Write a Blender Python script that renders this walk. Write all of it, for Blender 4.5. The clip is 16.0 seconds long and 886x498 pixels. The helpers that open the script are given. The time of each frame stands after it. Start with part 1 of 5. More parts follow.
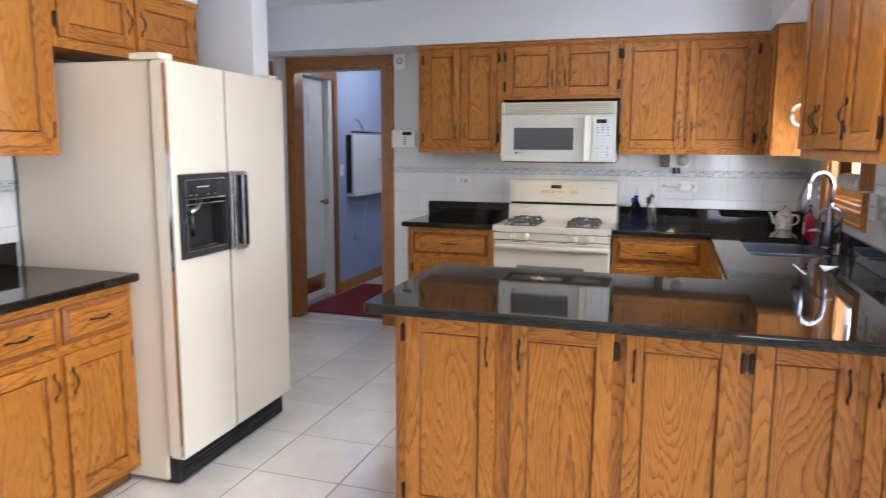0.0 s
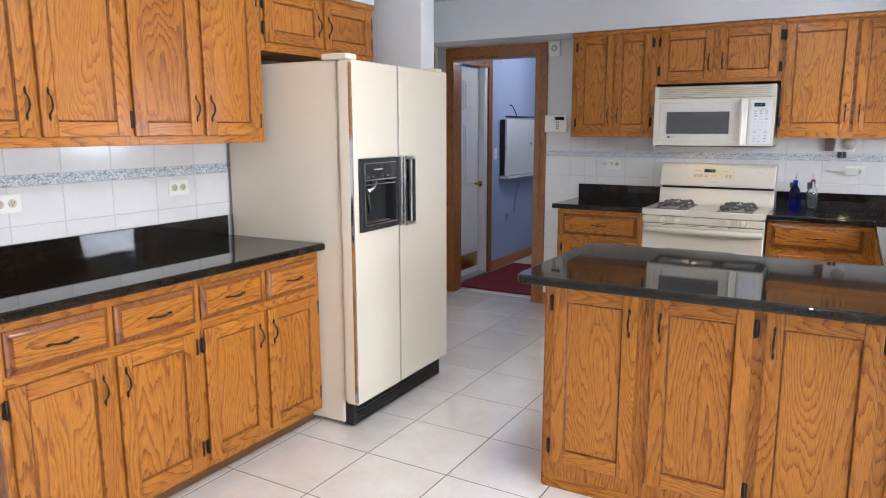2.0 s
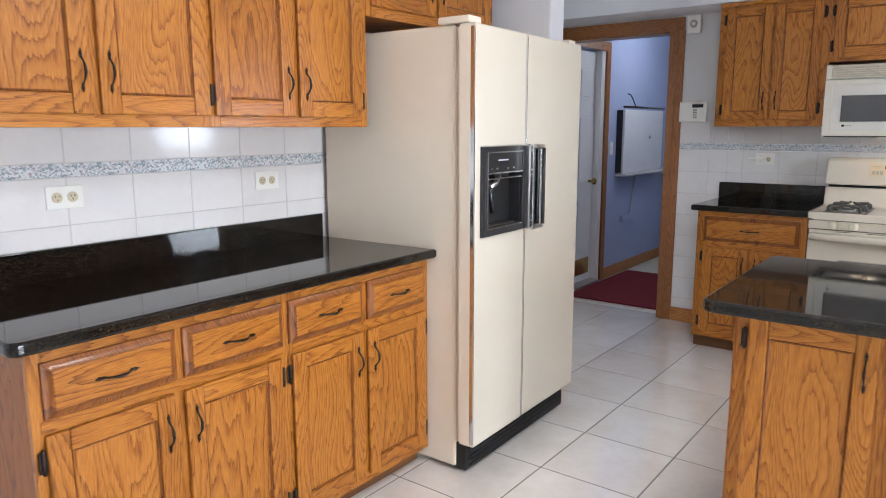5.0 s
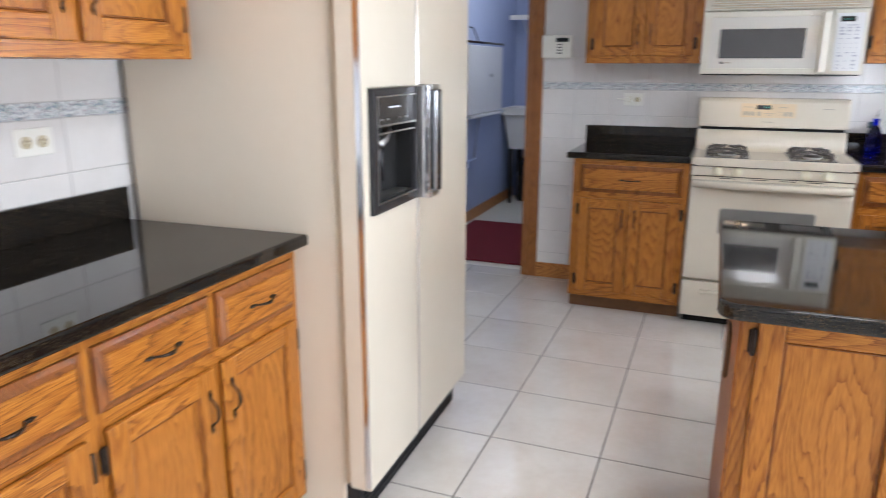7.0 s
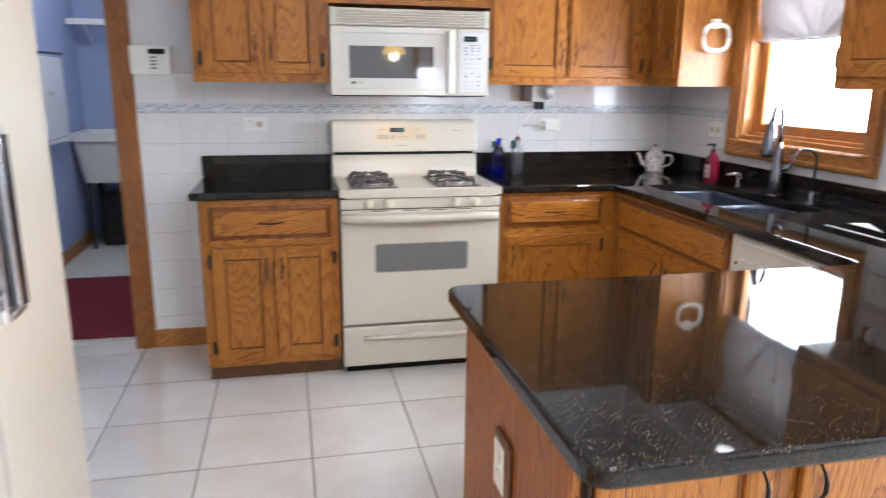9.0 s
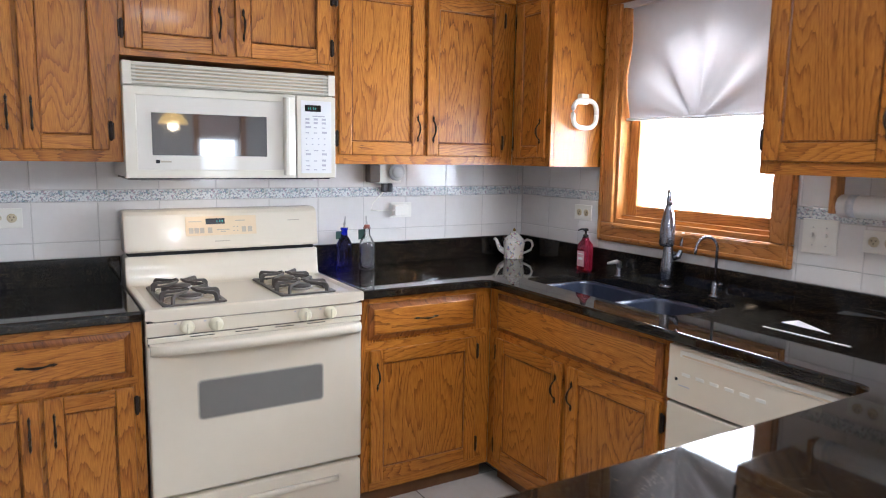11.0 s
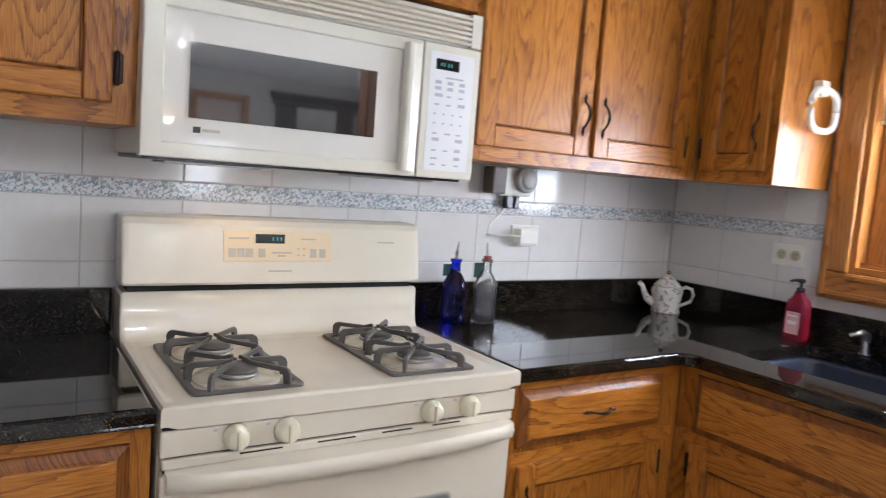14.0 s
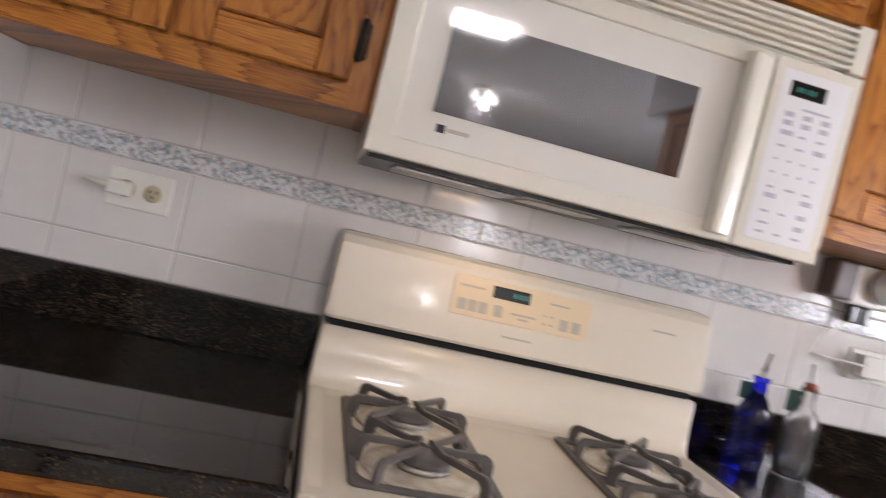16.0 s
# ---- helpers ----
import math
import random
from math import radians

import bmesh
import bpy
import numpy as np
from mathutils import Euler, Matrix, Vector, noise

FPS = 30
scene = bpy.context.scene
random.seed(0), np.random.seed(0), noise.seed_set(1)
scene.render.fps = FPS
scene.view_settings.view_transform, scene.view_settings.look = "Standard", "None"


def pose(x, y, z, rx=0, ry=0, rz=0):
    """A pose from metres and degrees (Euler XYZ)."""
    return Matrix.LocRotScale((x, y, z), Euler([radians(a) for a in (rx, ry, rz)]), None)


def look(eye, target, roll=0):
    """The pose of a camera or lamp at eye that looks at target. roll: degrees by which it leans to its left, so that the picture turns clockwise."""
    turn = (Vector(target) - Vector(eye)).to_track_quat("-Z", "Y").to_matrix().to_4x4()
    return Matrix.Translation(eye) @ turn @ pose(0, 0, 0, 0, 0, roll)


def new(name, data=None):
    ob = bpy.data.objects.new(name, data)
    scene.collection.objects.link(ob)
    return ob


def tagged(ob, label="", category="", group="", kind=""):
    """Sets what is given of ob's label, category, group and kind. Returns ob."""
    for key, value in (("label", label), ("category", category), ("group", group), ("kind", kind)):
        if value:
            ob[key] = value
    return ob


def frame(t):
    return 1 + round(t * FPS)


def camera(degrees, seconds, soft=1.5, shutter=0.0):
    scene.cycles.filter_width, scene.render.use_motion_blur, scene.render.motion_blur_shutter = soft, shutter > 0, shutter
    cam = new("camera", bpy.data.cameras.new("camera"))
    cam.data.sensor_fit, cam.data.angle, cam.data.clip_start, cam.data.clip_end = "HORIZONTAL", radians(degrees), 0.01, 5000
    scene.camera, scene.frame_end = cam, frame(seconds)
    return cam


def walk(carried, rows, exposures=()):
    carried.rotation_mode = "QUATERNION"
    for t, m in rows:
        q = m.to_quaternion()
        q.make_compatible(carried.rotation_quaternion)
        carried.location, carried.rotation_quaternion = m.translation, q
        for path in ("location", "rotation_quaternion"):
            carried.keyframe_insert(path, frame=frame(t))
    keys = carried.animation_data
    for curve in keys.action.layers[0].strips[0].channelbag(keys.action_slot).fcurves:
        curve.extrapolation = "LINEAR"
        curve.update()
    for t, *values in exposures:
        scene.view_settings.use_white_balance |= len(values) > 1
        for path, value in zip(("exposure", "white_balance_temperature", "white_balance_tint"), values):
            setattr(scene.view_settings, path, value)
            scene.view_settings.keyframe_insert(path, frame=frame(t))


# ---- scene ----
cam = camera(64.9, 16.0, 1.0, 0.5)
PATH = [
    (0, (0.398, 0.005, 1.436), (-0.211, 1.888, 1.145), 0.3),
    (0.5, (0.411, -0.095, 1.447), (-0.354, 1.726, 1.135), 0.2),
    (1, (0.454, -0.183, 1.449), (-0.416, 1.588, 1.123), 0.0),
    (1.5, (0.48, -0.23, 1.438), (-0.463, 1.502, 1.106), 0.0),
    (2, (0.491, -0.266, 1.457), (-0.499, 1.438, 1.116), -0.1),
    (2.5, (0.508, -0.307, 1.472), (-0.532, 1.368, 1.134), -0.1),
    (3, (0.511, -0.298, 1.465), (-0.612, 1.326, 1.146), -0.1),
    (3.5, (0.443, -0.24, 1.44), (-0.736, 1.346, 1.13), -0.2),
    (4, (0.298, -0.118, 1.41), (-0.913, 1.442, 1.096), -0.1),
    (4.2, (0.25, -0.062, 1.41), (-0.97, 1.491, 1.092), -0.1),
    (6.3, (-0.424, 0.482, 1.348), (-1.449, 2.135, 0.885), -0.1),
    (6.5, (-0.472, 0.532, 1.38), (-1.453, 2.205, 0.891), -0.1),
    (7, (-0.6, 0.65, 1.377), (-1.301, 2.452, 0.869), 0.1),
    (7.5, (-0.703, 0.816, 1.37), (-1.108, 2.708, 0.861), 0.3),
    (8, (-0.753, 0.99, 1.384), (-0.94, 2.918, 0.88), 0.35),
    (8.5, (-0.834, 1.159, 1.398), (-0.776, 3.096, 0.901), 0.4),
    (9, (-0.928, 1.339, 1.406), (-0.506, 3.237, 0.938), 0.6),
    (9.5, (-0.938, 1.526, 1.41), (-0.258, 3.359, 0.991), 0.8),
    (10, (-0.973, 1.73, 1.421), (-0.094, 3.493, 1.08), 0.9),
    (10.2, (-0.989, 1.806, 1.44), (-0.072, 3.554, 1.119), 0.9),
    (12.3, (-1.022, 2.677, 1.393), (0.069, 4.34, 1.178), 1.2),
    (12.5, (-1.02, 2.759, 1.384), (0.072, 4.421, 1.174), 1.3),
    (13, (-1.015, 2.947, 1.372), (0.091, 4.6, 1.156), 1.4),
    (13.5, (-0.963, 3.124, 1.358), (0.141, 4.779, 1.153), 1.9),
    (14, (-0.942, 3.311, 1.336), (0.135, 4.984, 1.138), 4.4),
    (14.5, (-0.913, 3.473, 1.312), (0.119, 5.176, 1.128), 6.0),
    (15, (-0.842, 3.57, 1.304), (0.115, 5.317, 1.125), 7.9),
    (15.5, (-0.768, 3.632, 1.269), (-0.063, 5.501, 1.166), 12.3),
    (16, (-0.753, 3.712, 1.262), (-0.399, 5.679, 1.186), 13.8),
]
walk(cam, [(t, look(eye, target, roll)) for t, eye, target, roll in PATH],
     [(0, -0.02, 5820, 10), (2, -0.06, 5820, 10), (4.2, -0.12, 5820, 10), (6.5, -0.02, 5820, 10), (8, 0.14, 5800, 10), (8.5, 0.25, 5770, 10), (9.5, 0.47, 5720, 10), (10.2, 0.44, 5720, 10), (12.5, 0.18, 5660, 10), (14.5, 0.19, 5850, 10), (15.2, 0.08, 6000, 12), (16, -0.02, 6400, 18)])

# ---- light ----
world = bpy.data.worlds.new("world")
scene.world = world
world.use_nodes = True
sky = world.node_tree.nodes.new("ShaderNodeTexSky")
sky.sky_type, sky.sun_disc, sky.sun_elevation, sky.sun_rotation = "NISHITA", False, radians(42), radians(120)
world.node_tree.links.new(sky.outputs[0], world.node_tree.nodes["Background"].inputs[0])
world.node_tree.nodes["Background"].inputs[1].default_value = 0.12


def lamp(name, kind, m, energy, color, size=0.1, size_y=None, spread=180):
    data = bpy.data.lights.new(name, kind)
    data.energy, data.color = energy, color
    if kind == "AREA":
        data.size, data.spread = size, radians(spread)
        if size_y:
            data.shape, data.size_y = "RECTANGLE", size_y
    elif kind == "POINT":
        data.shadow_soft_size = size
    elif kind == "SPOT":
        data.shadow_soft_size, data.spot_size, data.spot_blend = size, radians(120), 0.6
    ob = new(name, data)
    ob.matrix_world = m
    return ob


CEIL_LAMP = 2.38
DAY = (0.94, 0.97, 1.0)
lamp("daylight_sink_window", "AREA", look((1.41, 4.03, 1.62), (0.0, 4.03, 1.62)), 54, DAY, 0.72, 0.9)
lamp("daylight_south_window", "AREA", look((1.3, -2.74, 1.5), (1.2, 0.0, 1.45)), 14, DAY, 0.5, 1.15)
lamp("daylight_patio_door", "AREA", look((3.26, 1.02, 0.92), (0.0, 1.02, 0.92)), 110, DAY, 1.15, 1.6)
lamp("laundry_ceiling_glow", "POINT", pose(-1.9, 6.5, CEIL_LAMP - 0.12), 17, (1.0, 0.98, 0.95), 0.1)
lamp("cooktop_light", "AREA", look((-0.45, 4.86, 1.325), (-0.42, 4.93, 0.9)), 0.3, (1.0, 0.72, 0.45), 0.12, 0.05)
lamp("soffit_light", "SPOT", look((1.06, 4.0, 2.13), (1.05, 4.0, 0.0)), 14, (1.0, 0.95, 0.9), 0.04)
# fill from above, added to lift the kitchen floor and lower cabinets
lamp("added_kitchen_fill", "AREA", look((-0.12, 1.8, 2.415), (-0.12, 1.8001, 0.0)), 26, (1.0, 0.97, 0.94), 0.36, 0.36)
lamp("ceiling_light_glow", "POINT", pose(0.35, -0.1, 2.3), 18, (1.0, 0.985, 0.97), 0.015)
lamp("pendant_glow", "POINT", pose(0.46, -1.15, 1.72), 5, (1.0, 0.75, 0.45), 0.05)

# ---- materials ----


def mat(name, color=(0.8, 0.8, 0.8), rough=0.5, metal=0.0, coat=0.0, spec=None):
    m = bpy.data.materials.new(name)
    m.use_nodes = True
    b = m.node_tree.nodes["Principled BSDF"]
    b.inputs["Base Color"].default_value = (*color, 1)
    b.inputs["Roughness"].default_value, b.inputs["Metallic"].default_value = rough, metal
    b.inputs["Coat Weight"].default_value, b.inputs["Coat Roughness"].default_value = coat, 0.05
    if spec is not None:
        b.inputs["Specular IOR Level"].default_value = spec
    return m


def nd(m, kind, inputs=None, operation="", use_clamp=False, data_type=""):
    n = m.node_tree.nodes.new(kind)
    if operation:
        n.operation = operation
    if use_clamp:
        n.use_clamp = True
    if data_type:
        n.data_type = data_type
    for k, v in (inputs or {}).items():
        if isinstance(v, bpy.types.NodeSocket):
            m.node_tree.links.new(v, n.inputs[k])
        else:
            n.inputs[k].default_value = v
    return n


def to(m, socket, name):
    m.node_tree.links.new(socket, m.node_tree.nodes["Principled BSDF"].inputs[name])


def ramp(m, fac, stops):
    r = nd(m, "ShaderNodeValToRGB", {0: fac})
    e = r.color_ramp.elements
    while len(e) < len(stops):
        e.new(0.5)
    for el, (p, c) in zip(e, stops):
        el.position, el.color = p, (*c, 1)
    return r.outputs[0]


def mottled(name, c0, c1, scale, rough=0.5, bump=0.0, bump_scale=60, metal=0.0, coat=0.0, rvar=0.0, pieces=0.0):
    """Two-scale mottled surface; pieces: how far whole pieces differ in tone."""
    m = mat(name, c0, rough, metal, coat)
    co = nd(m, "ShaderNodeTexCoord").outputs["Object"]
    rnd = nd(m, "ShaderNodeObjectInfo").outputs["Random"]
    off = nd(m, "ShaderNodeVectorMath", {0: co}, operation="ADD")
    comb = nd(m, "ShaderNodeMath", {0: rnd, 1: 37.0 if pieces else 0.0}, operation="MULTIPLY").outputs[0]
    m.node_tree.links.new(comb, off.inputs[1])
    n1 = nd(m, "ShaderNodeTexNoise", {"Vector": off.outputs[0], "Scale": scale, "Detail": 4.0, "Roughness": 0.6}).outputs["Fac"]
    n2 = nd(m, "ShaderNodeTexNoise", {"Vector": off.outputs[0], "Scale": scale * 9, "Detail": 3.0}).outputs["Fac"]
    f = nd(m, "ShaderNodeMath", {0: n2, 1: 0.3, 2: n1}, operation="MULTIPLY_ADD").outputs[0]
    f2 = nd(m, "ShaderNodeMapRange", {0: f, 1: 0.35, 2: 0.95}).outputs[0]
    if pieces:
        sh = nd(m, "ShaderNodeMath", {0: rnd, 1: 0.5}, operation="SUBTRACT").outputs[0]
        f2 = nd(m, "ShaderNodeMath", {0: sh, 1: pieces, 2: f2}, operation="MULTIPLY_ADD", use_clamp=True).outputs[0]
    to(m, ramp(m, f2, [(0, c0), (1, c1)]), "Base Color")
    if rvar:
        to(m, nd(m, "ShaderNodeMapRange", {0: n1, 1: 0.3, 2: 0.7, 3: max(0.02, rough - rvar), 4: rough + rvar}).outputs[0], "Roughness")
    if bump:
        nb = nd(m, "ShaderNodeTexNoise", {"Vector": co, "Scale": bump_scale, "Detail": 2.0}).outputs["Fac"]
        to(m, nd(m, "ShaderNodeBump", {"Height": nb, "Strength": bump, "Distance": 0.003}).outputs[0], "Normal")
    return m


def oak(name, upright, dark, mid, light, rough=0.36, coat=0.06):
    """Stained oak with cathedral figure, pores and tone that differs from piece to piece."""
    m = mat(name, mid, rough, 0, coat, 0.36)
    co = nd(m, "ShaderNodeTexCoord").outputs["Object"]
    rnd = nd(m, "ShaderNodeObjectInfo").outputs["Random"]
    isl = nd(m, "ShaderNodeNewGeometry").outputs["Random Per Island"]
    mix = nd(m, "ShaderNodeMath", {0: isl, 1: 0.61, 2: rnd}, operation="MULTIPLY_ADD").outputs[0]
    xyz = nd(m, "ShaderNodeSeparateXYZ", {0: co})
    flat = nd(m, "ShaderNodeMath", {0: xyz.outputs[0], 1: xyz.outputs[1]}, operation="ADD").outputs[0]
    across, along = (flat, xyz.outputs[2]) if upright else (xyz.outputs[2], flat)
    shift = nd(m, "ShaderNodeMath", {0: mix, 1: 7.3, 2: across}, operation="MULTIPLY_ADD").outputs[0]
    shift2 = nd(m, "ShaderNodeMath", {0: mix, 1: 3.1, 2: along}, operation="MULTIPLY_ADD").outputs[0]
    low = nd(m, "ShaderNodeCombineXYZ", {0: nd(m, "ShaderNodeMath", {0: shift, 1: 3.6}, operation="MULTIPLY").outputs[0],
                                         1: nd(m, "ShaderNodeMath", {0: shift2, 1: 0.75}, operation="MULTIPLY").outputs[0]}).outputs[0]
    n = nd(m, "ShaderNodeTexNoise", {"Vector": low, "Scale": 1.0, "Detail": 2.0, "Roughness": 0.45, "Distortion": 0.25}).outputs["Fac"]
    # growth rings: contour lines of a slow field give the cathedral arches
    rings = nd(m, "ShaderNodeMath", {0: n, 1: 40.0}, operation="MULTIPLY").outputs[0]
    fine = nd(m, "ShaderNodeCombineXYZ", {0: nd(m, "ShaderNodeMath", {0: shift, 1: 95.0}, operation="MULTIPLY").outputs[0],
                                          1: nd(m, "ShaderNodeMath", {0: shift2, 1: 9.0}, operation="MULTIPLY").outputs[0]}).outputs[0]
    nf = nd(m, "ShaderNodeTexNoise", {"Vector": fine, "Scale": 1.0, "Detail": 2.0}).outputs["Fac"]
    rj = nd(m, "ShaderNodeMath", {0: nf, 1: 0.85, 2: rings}, operation="MULTIPLY_ADD").outputs[0]
    saw = nd(m, "ShaderNodeMath", {0: nd(m, "ShaderNodeMath", {0: rj}, operation="FRACT").outputs[0], 1: 3.6}, operation="POWER").outputs[0]
    pores = nd(m, "ShaderNodeCombineXYZ", {0: nd(m, "ShaderNodeMath", {0: shift, 1: 420.0}, operation="MULTIPLY").outputs[0],
                                           1: nd(m, "ShaderNodeMath", {0: shift2, 1: 22.0}, operation="MULTIPLY").outputs[0]}).outputs[0]
    npo = nd(m, "ShaderNodeTexNoise", {"Vector": pores, "Scale": 1.0, "Detail": 1.0}).outputs["Fac"]
    tone = nd(m, "ShaderNodeMath", {0: npo, 1: 1.0, 2: -0.4}, operation="MULTIPLY_ADD").outputs[0]
    f = nd(m, "ShaderNodeMath", {0: saw, 1: 0.5, 2: tone}, operation="MULTIPLY_ADD").outputs[0]
    cloud = nd(m, "ShaderNodeTexNoise", {"Vector": low, "Scale": 0.7, "Detail": 1.0}).outputs["Fac"]
    f = nd(m, "ShaderNodeMath", {0: cloud, 1: 0.3, 2: f}, operation="MULTIPLY_ADD").outputs[0]
    per = nd(m, "ShaderNodeMath", {0: rnd, 1: 0.16, 2: -0.1}, operation="MULTIPLY_ADD").outputs[0]
    f = nd(m, "ShaderNodeMath", {0: f, 1: per}, operation="ADD", use_clamp=True).outputs[0]
    to(m, ramp(m, f, [(0.05, light), (0.45, mid), (0.95, dark)]), "Base Color")
    to(m, nd(m, "ShaderNodeBump", {"Height": f, "Strength": 0.12, "Distance": 0.001, }).outputs[0], "Normal")
    return m


O_D, O_M, O_L = (0.093, 0.0255, 0.0025), (0.33, 0.111, 0.012), (0.5, 0.2, 0.029)
oak_v = oak("oak_upright_grain", True, O_D, O_M, O_L)
oak_h = oak("oak_level_grain", False, O_D, O_M, O_L)
trim_v = oak("trim_oak_upright", True, (0.16, 0.052, 0.01), (0.39, 0.155, 0.034), (0.5, 0.215, 0.052))
trim_h = oak("trim_oak_level", False, (0.16, 0.052, 0.01), (0.39, 0.155, 0.034), (0.5, 0.215, 0.052))
casing_v = oak("casing_oak_upright", True, (0.1, 0.03, 0.006), (0.24, 0.083, 0.016), (0.32, 0.125, 0.028))
casing_h = oak("casing_oak_level", False, (0.1, 0.03, 0.006), (0.24, 0.083, 0.016), (0.32, 0.125, 0.028))
# darker oak: shade along mouldings and coves put into the colour
oak_edge = oak("oak_recess_shade", True, (0.06, 0.016, 0.003), (0.19, 0.058, 0.01), (0.29, 0.1, 0.019))
oak_side = oak("oak_veneer_end_panel", True, (0.07, 0.018, 0.002), (0.28, 0.084, 0.01), (0.39, 0.135, 0.02), 0.45, 0.0)
toe = mottled("toe_board", (0.11, 0.045, 0.015), (0.2, 0.09, 0.03), 8, 0.5)

granite = mat("black_granite", (0.012, 0.012, 0.012), 0.06, 0, 0.0)
g_co = nd(granite, "ShaderNodeTexCoord").outputs["Object"]
g_v = nd(granite, "ShaderNodeTexVoronoi", {"Vector": g_co, "Scale": 480.0, "Randomness": 1.0})
g_n = nd(granite, "ShaderNodeTexNoise", {"Vector": g_co, "Scale": 26.0, "Detail": 4.0, "Roughness": 0.6}).outputs["Fac"]
g_s = nd(granite, "ShaderNodeSeparateColor", {0: g_v.outputs["Color"]})
g_f = nd(granite, "ShaderNodeMath", {0: nd(granite, "ShaderNodeMath", {0: g_n, 1: 0.4, 2: g_s.outputs[0]}, operation="MULTIPLY_ADD").outputs[0], 1: 0.82}, operation="MULTIPLY").outputs[0]
to(granite, ramp(granite, g_f, [(0.66, (0.004, 0.004, 0.0045)), (0.82, (0.015, 0.0115, 0.008)), (0.92, (0.036, 0.026, 0.015)), (1.0, (0.095, 0.067, 0.035))]), "Base Color")
granite.node_tree.nodes["Principled BSDF"].inputs["Roughness"].default_value = 0.04
granite.node_tree.nodes["Principled BSDF"].inputs["Specular IOR Level"].default_value = 0.41

cream = mottled("bisque_enamel", (0.68, 0.615, 0.495), (0.715, 0.65, 0.53), 2.5, 0.34, 0.01, 300, 0, 0.55)
cream_tex = mottled("bisque_textured_steel", (0.75, 0.655, 0.52), (0.79, 0.695, 0.56), 3, 0.36, 0.25, 420, 0, 0.1)
# darker bisque, also used where shade is painted into gaps
cream_dark = mottled("darker_bisque_plastic", (0.62, 0.5, 0.34), (0.7, 0.58, 0.42), 3, 0.45)
white_plastic = mottled("white_plastic", (0.78, 0.765, 0.7), (0.82, 0.805, 0.74), 4, 0.3)
ivory = mottled("ivory_plastic", (0.76, 0.75, 0.69), (0.8, 0.79, 0.73), 4, 0.35)
paint_white = mottled("white_wall_paint", (0.74, 0.75, 0.77), (0.79, 0.8, 0.82), 1.3, 0.75, 0.12, 180)
paint_grey = mottled("pale_grey_wall_paint", (0.62, 0.61, 0.6), (0.67, 0.66, 0.65), 1.3, 0.75, 0.12, 180)
paint_blue = mottled("blue_wall_paint", (0.33, 0.385, 0.56), (0.37, 0.425, 0.6), 1.3, 0.75, 0.1, 160)
paint_ceiling = mottled("white_ceiling_paint", (0.78, 0.78, 0.79), (0.82, 0.82, 0.83), 1.5, 0.85, 0.2, 120)
paint_door = mottled("white_door_paint", (0.7, 0.7, 0.69), (0.76, 0.76, 0.75), 2.2, 0.4)
wall_tile = mottled("white_glazed_tile", (0.68, 0.655, 0.63), (0.76, 0.74, 0.72), 5, 0.12, 0.03, 14, 0, 0.3, 0.04, 0.25)
grout = mottled("grey_grout", (0.47, 0.455, 0.44), (0.57, 0.555, 0.54), 20, 0.9)
floor_grout = mottled("floor_grout", (0.17, 0.155, 0.14), (0.24, 0.222, 0.2), 15, 0.9)
floor_tile = mottled("cream_ceramic_floor_tile", (0.72, 0.665, 0.595), (0.87, 0.84, 0.79), 4.0, 0.08, 0.02, 12, 0, 1.0, 0.03, 0.25)
vinyl = mottled("laundry_vinyl", (0.58, 0.56, 0.48), (0.68, 0.66, 0.58), 5, 0.4)
rug_mat = mottled("dark_red_carpet", (0.11, 0.003, 0.009), (0.18, 0.006, 0.016), 30, 0.95, 0.9, 420)
iron = mottled("black_bronze", (0.022, 0.015, 0.012), (0.055, 0.036, 0.026), 60, 0.38, 0, 0, 0.7)
grate_mat = mottled("grey_enamel_grate", (0.075, 0.067, 0.062), (0.125, 0.113, 0.105), 30, 0.4, 0.1, 200)
black_plastic = mottled("black_plastic", (0.01, 0.01, 0.011), (0.02, 0.02, 0.022), 20, 0.25)
kick_black = mottled("dusty_black_plastic", (0.007, 0.007, 0.008), (0.014, 0.014, 0.015), 15, 0.5)
dark_grey = mottled("charcoal_plastic", (0.014, 0.014, 0.016), (0.026, 0.026, 0.03), 20, 0.25)
gap_black = mat("dark_gap", (0.006, 0.006, 0.006), 0.8)
chrome = mottled("chrome", (0.72, 0.72, 0.74), (0.82, 0.82, 0.84), 12, 0.12, 0, 0, 1.0)
steel = mottled("brushed_steel", (0.42, 0.41, 0.4), (0.55, 0.54, 0.52), 40, 0.3, 0, 0, 1.0)
brass = mottled("brass", (0.5, 0.33, 0.1), (0.62, 0.43, 0.16), 12, 0.25, 0, 0, 1.0)
dish_mat = mottled("stained_burner_dish", (0.5, 0.4, 0.25), (0.85, 0.82, 0.74), 25, 0.25, 0.1, 90, 0.25)
glass_dark = mat("dark_oven_glass", (0.026, 0.026, 0.028), 0.03, 0, 1.0, 1.0)
oven_fade_1 = mottled("oven_window_dot_fade", (0.3, 0.285, 0.25), (0.36, 0.34, 0.3), 300, 0.25)
oven_fade_2 = mottled("oven_window_outer_dot_fade", (0.52, 0.48, 0.4), (0.58, 0.54, 0.45), 300, 0.25)
glass_oven = mottled("grey_patterned_oven_window", (0.165, 0.16, 0.148), (0.215, 0.208, 0.193), 300, 0.2)
sink_mat = mottled("navy_composite_sink", (0.015, 0.02, 0.036), (0.026, 0.033, 0.056), 60, 0.28, 0.05, 300)
ink = mottled("grey_printing", (0.42, 0.42, 0.48), (0.5, 0.5, 0.56), 50, 0.5)
pale_ink = mottled("pale_grey_buttons", (0.42, 0.37, 0.29), (0.5, 0.45, 0.36), 50, 0.5)
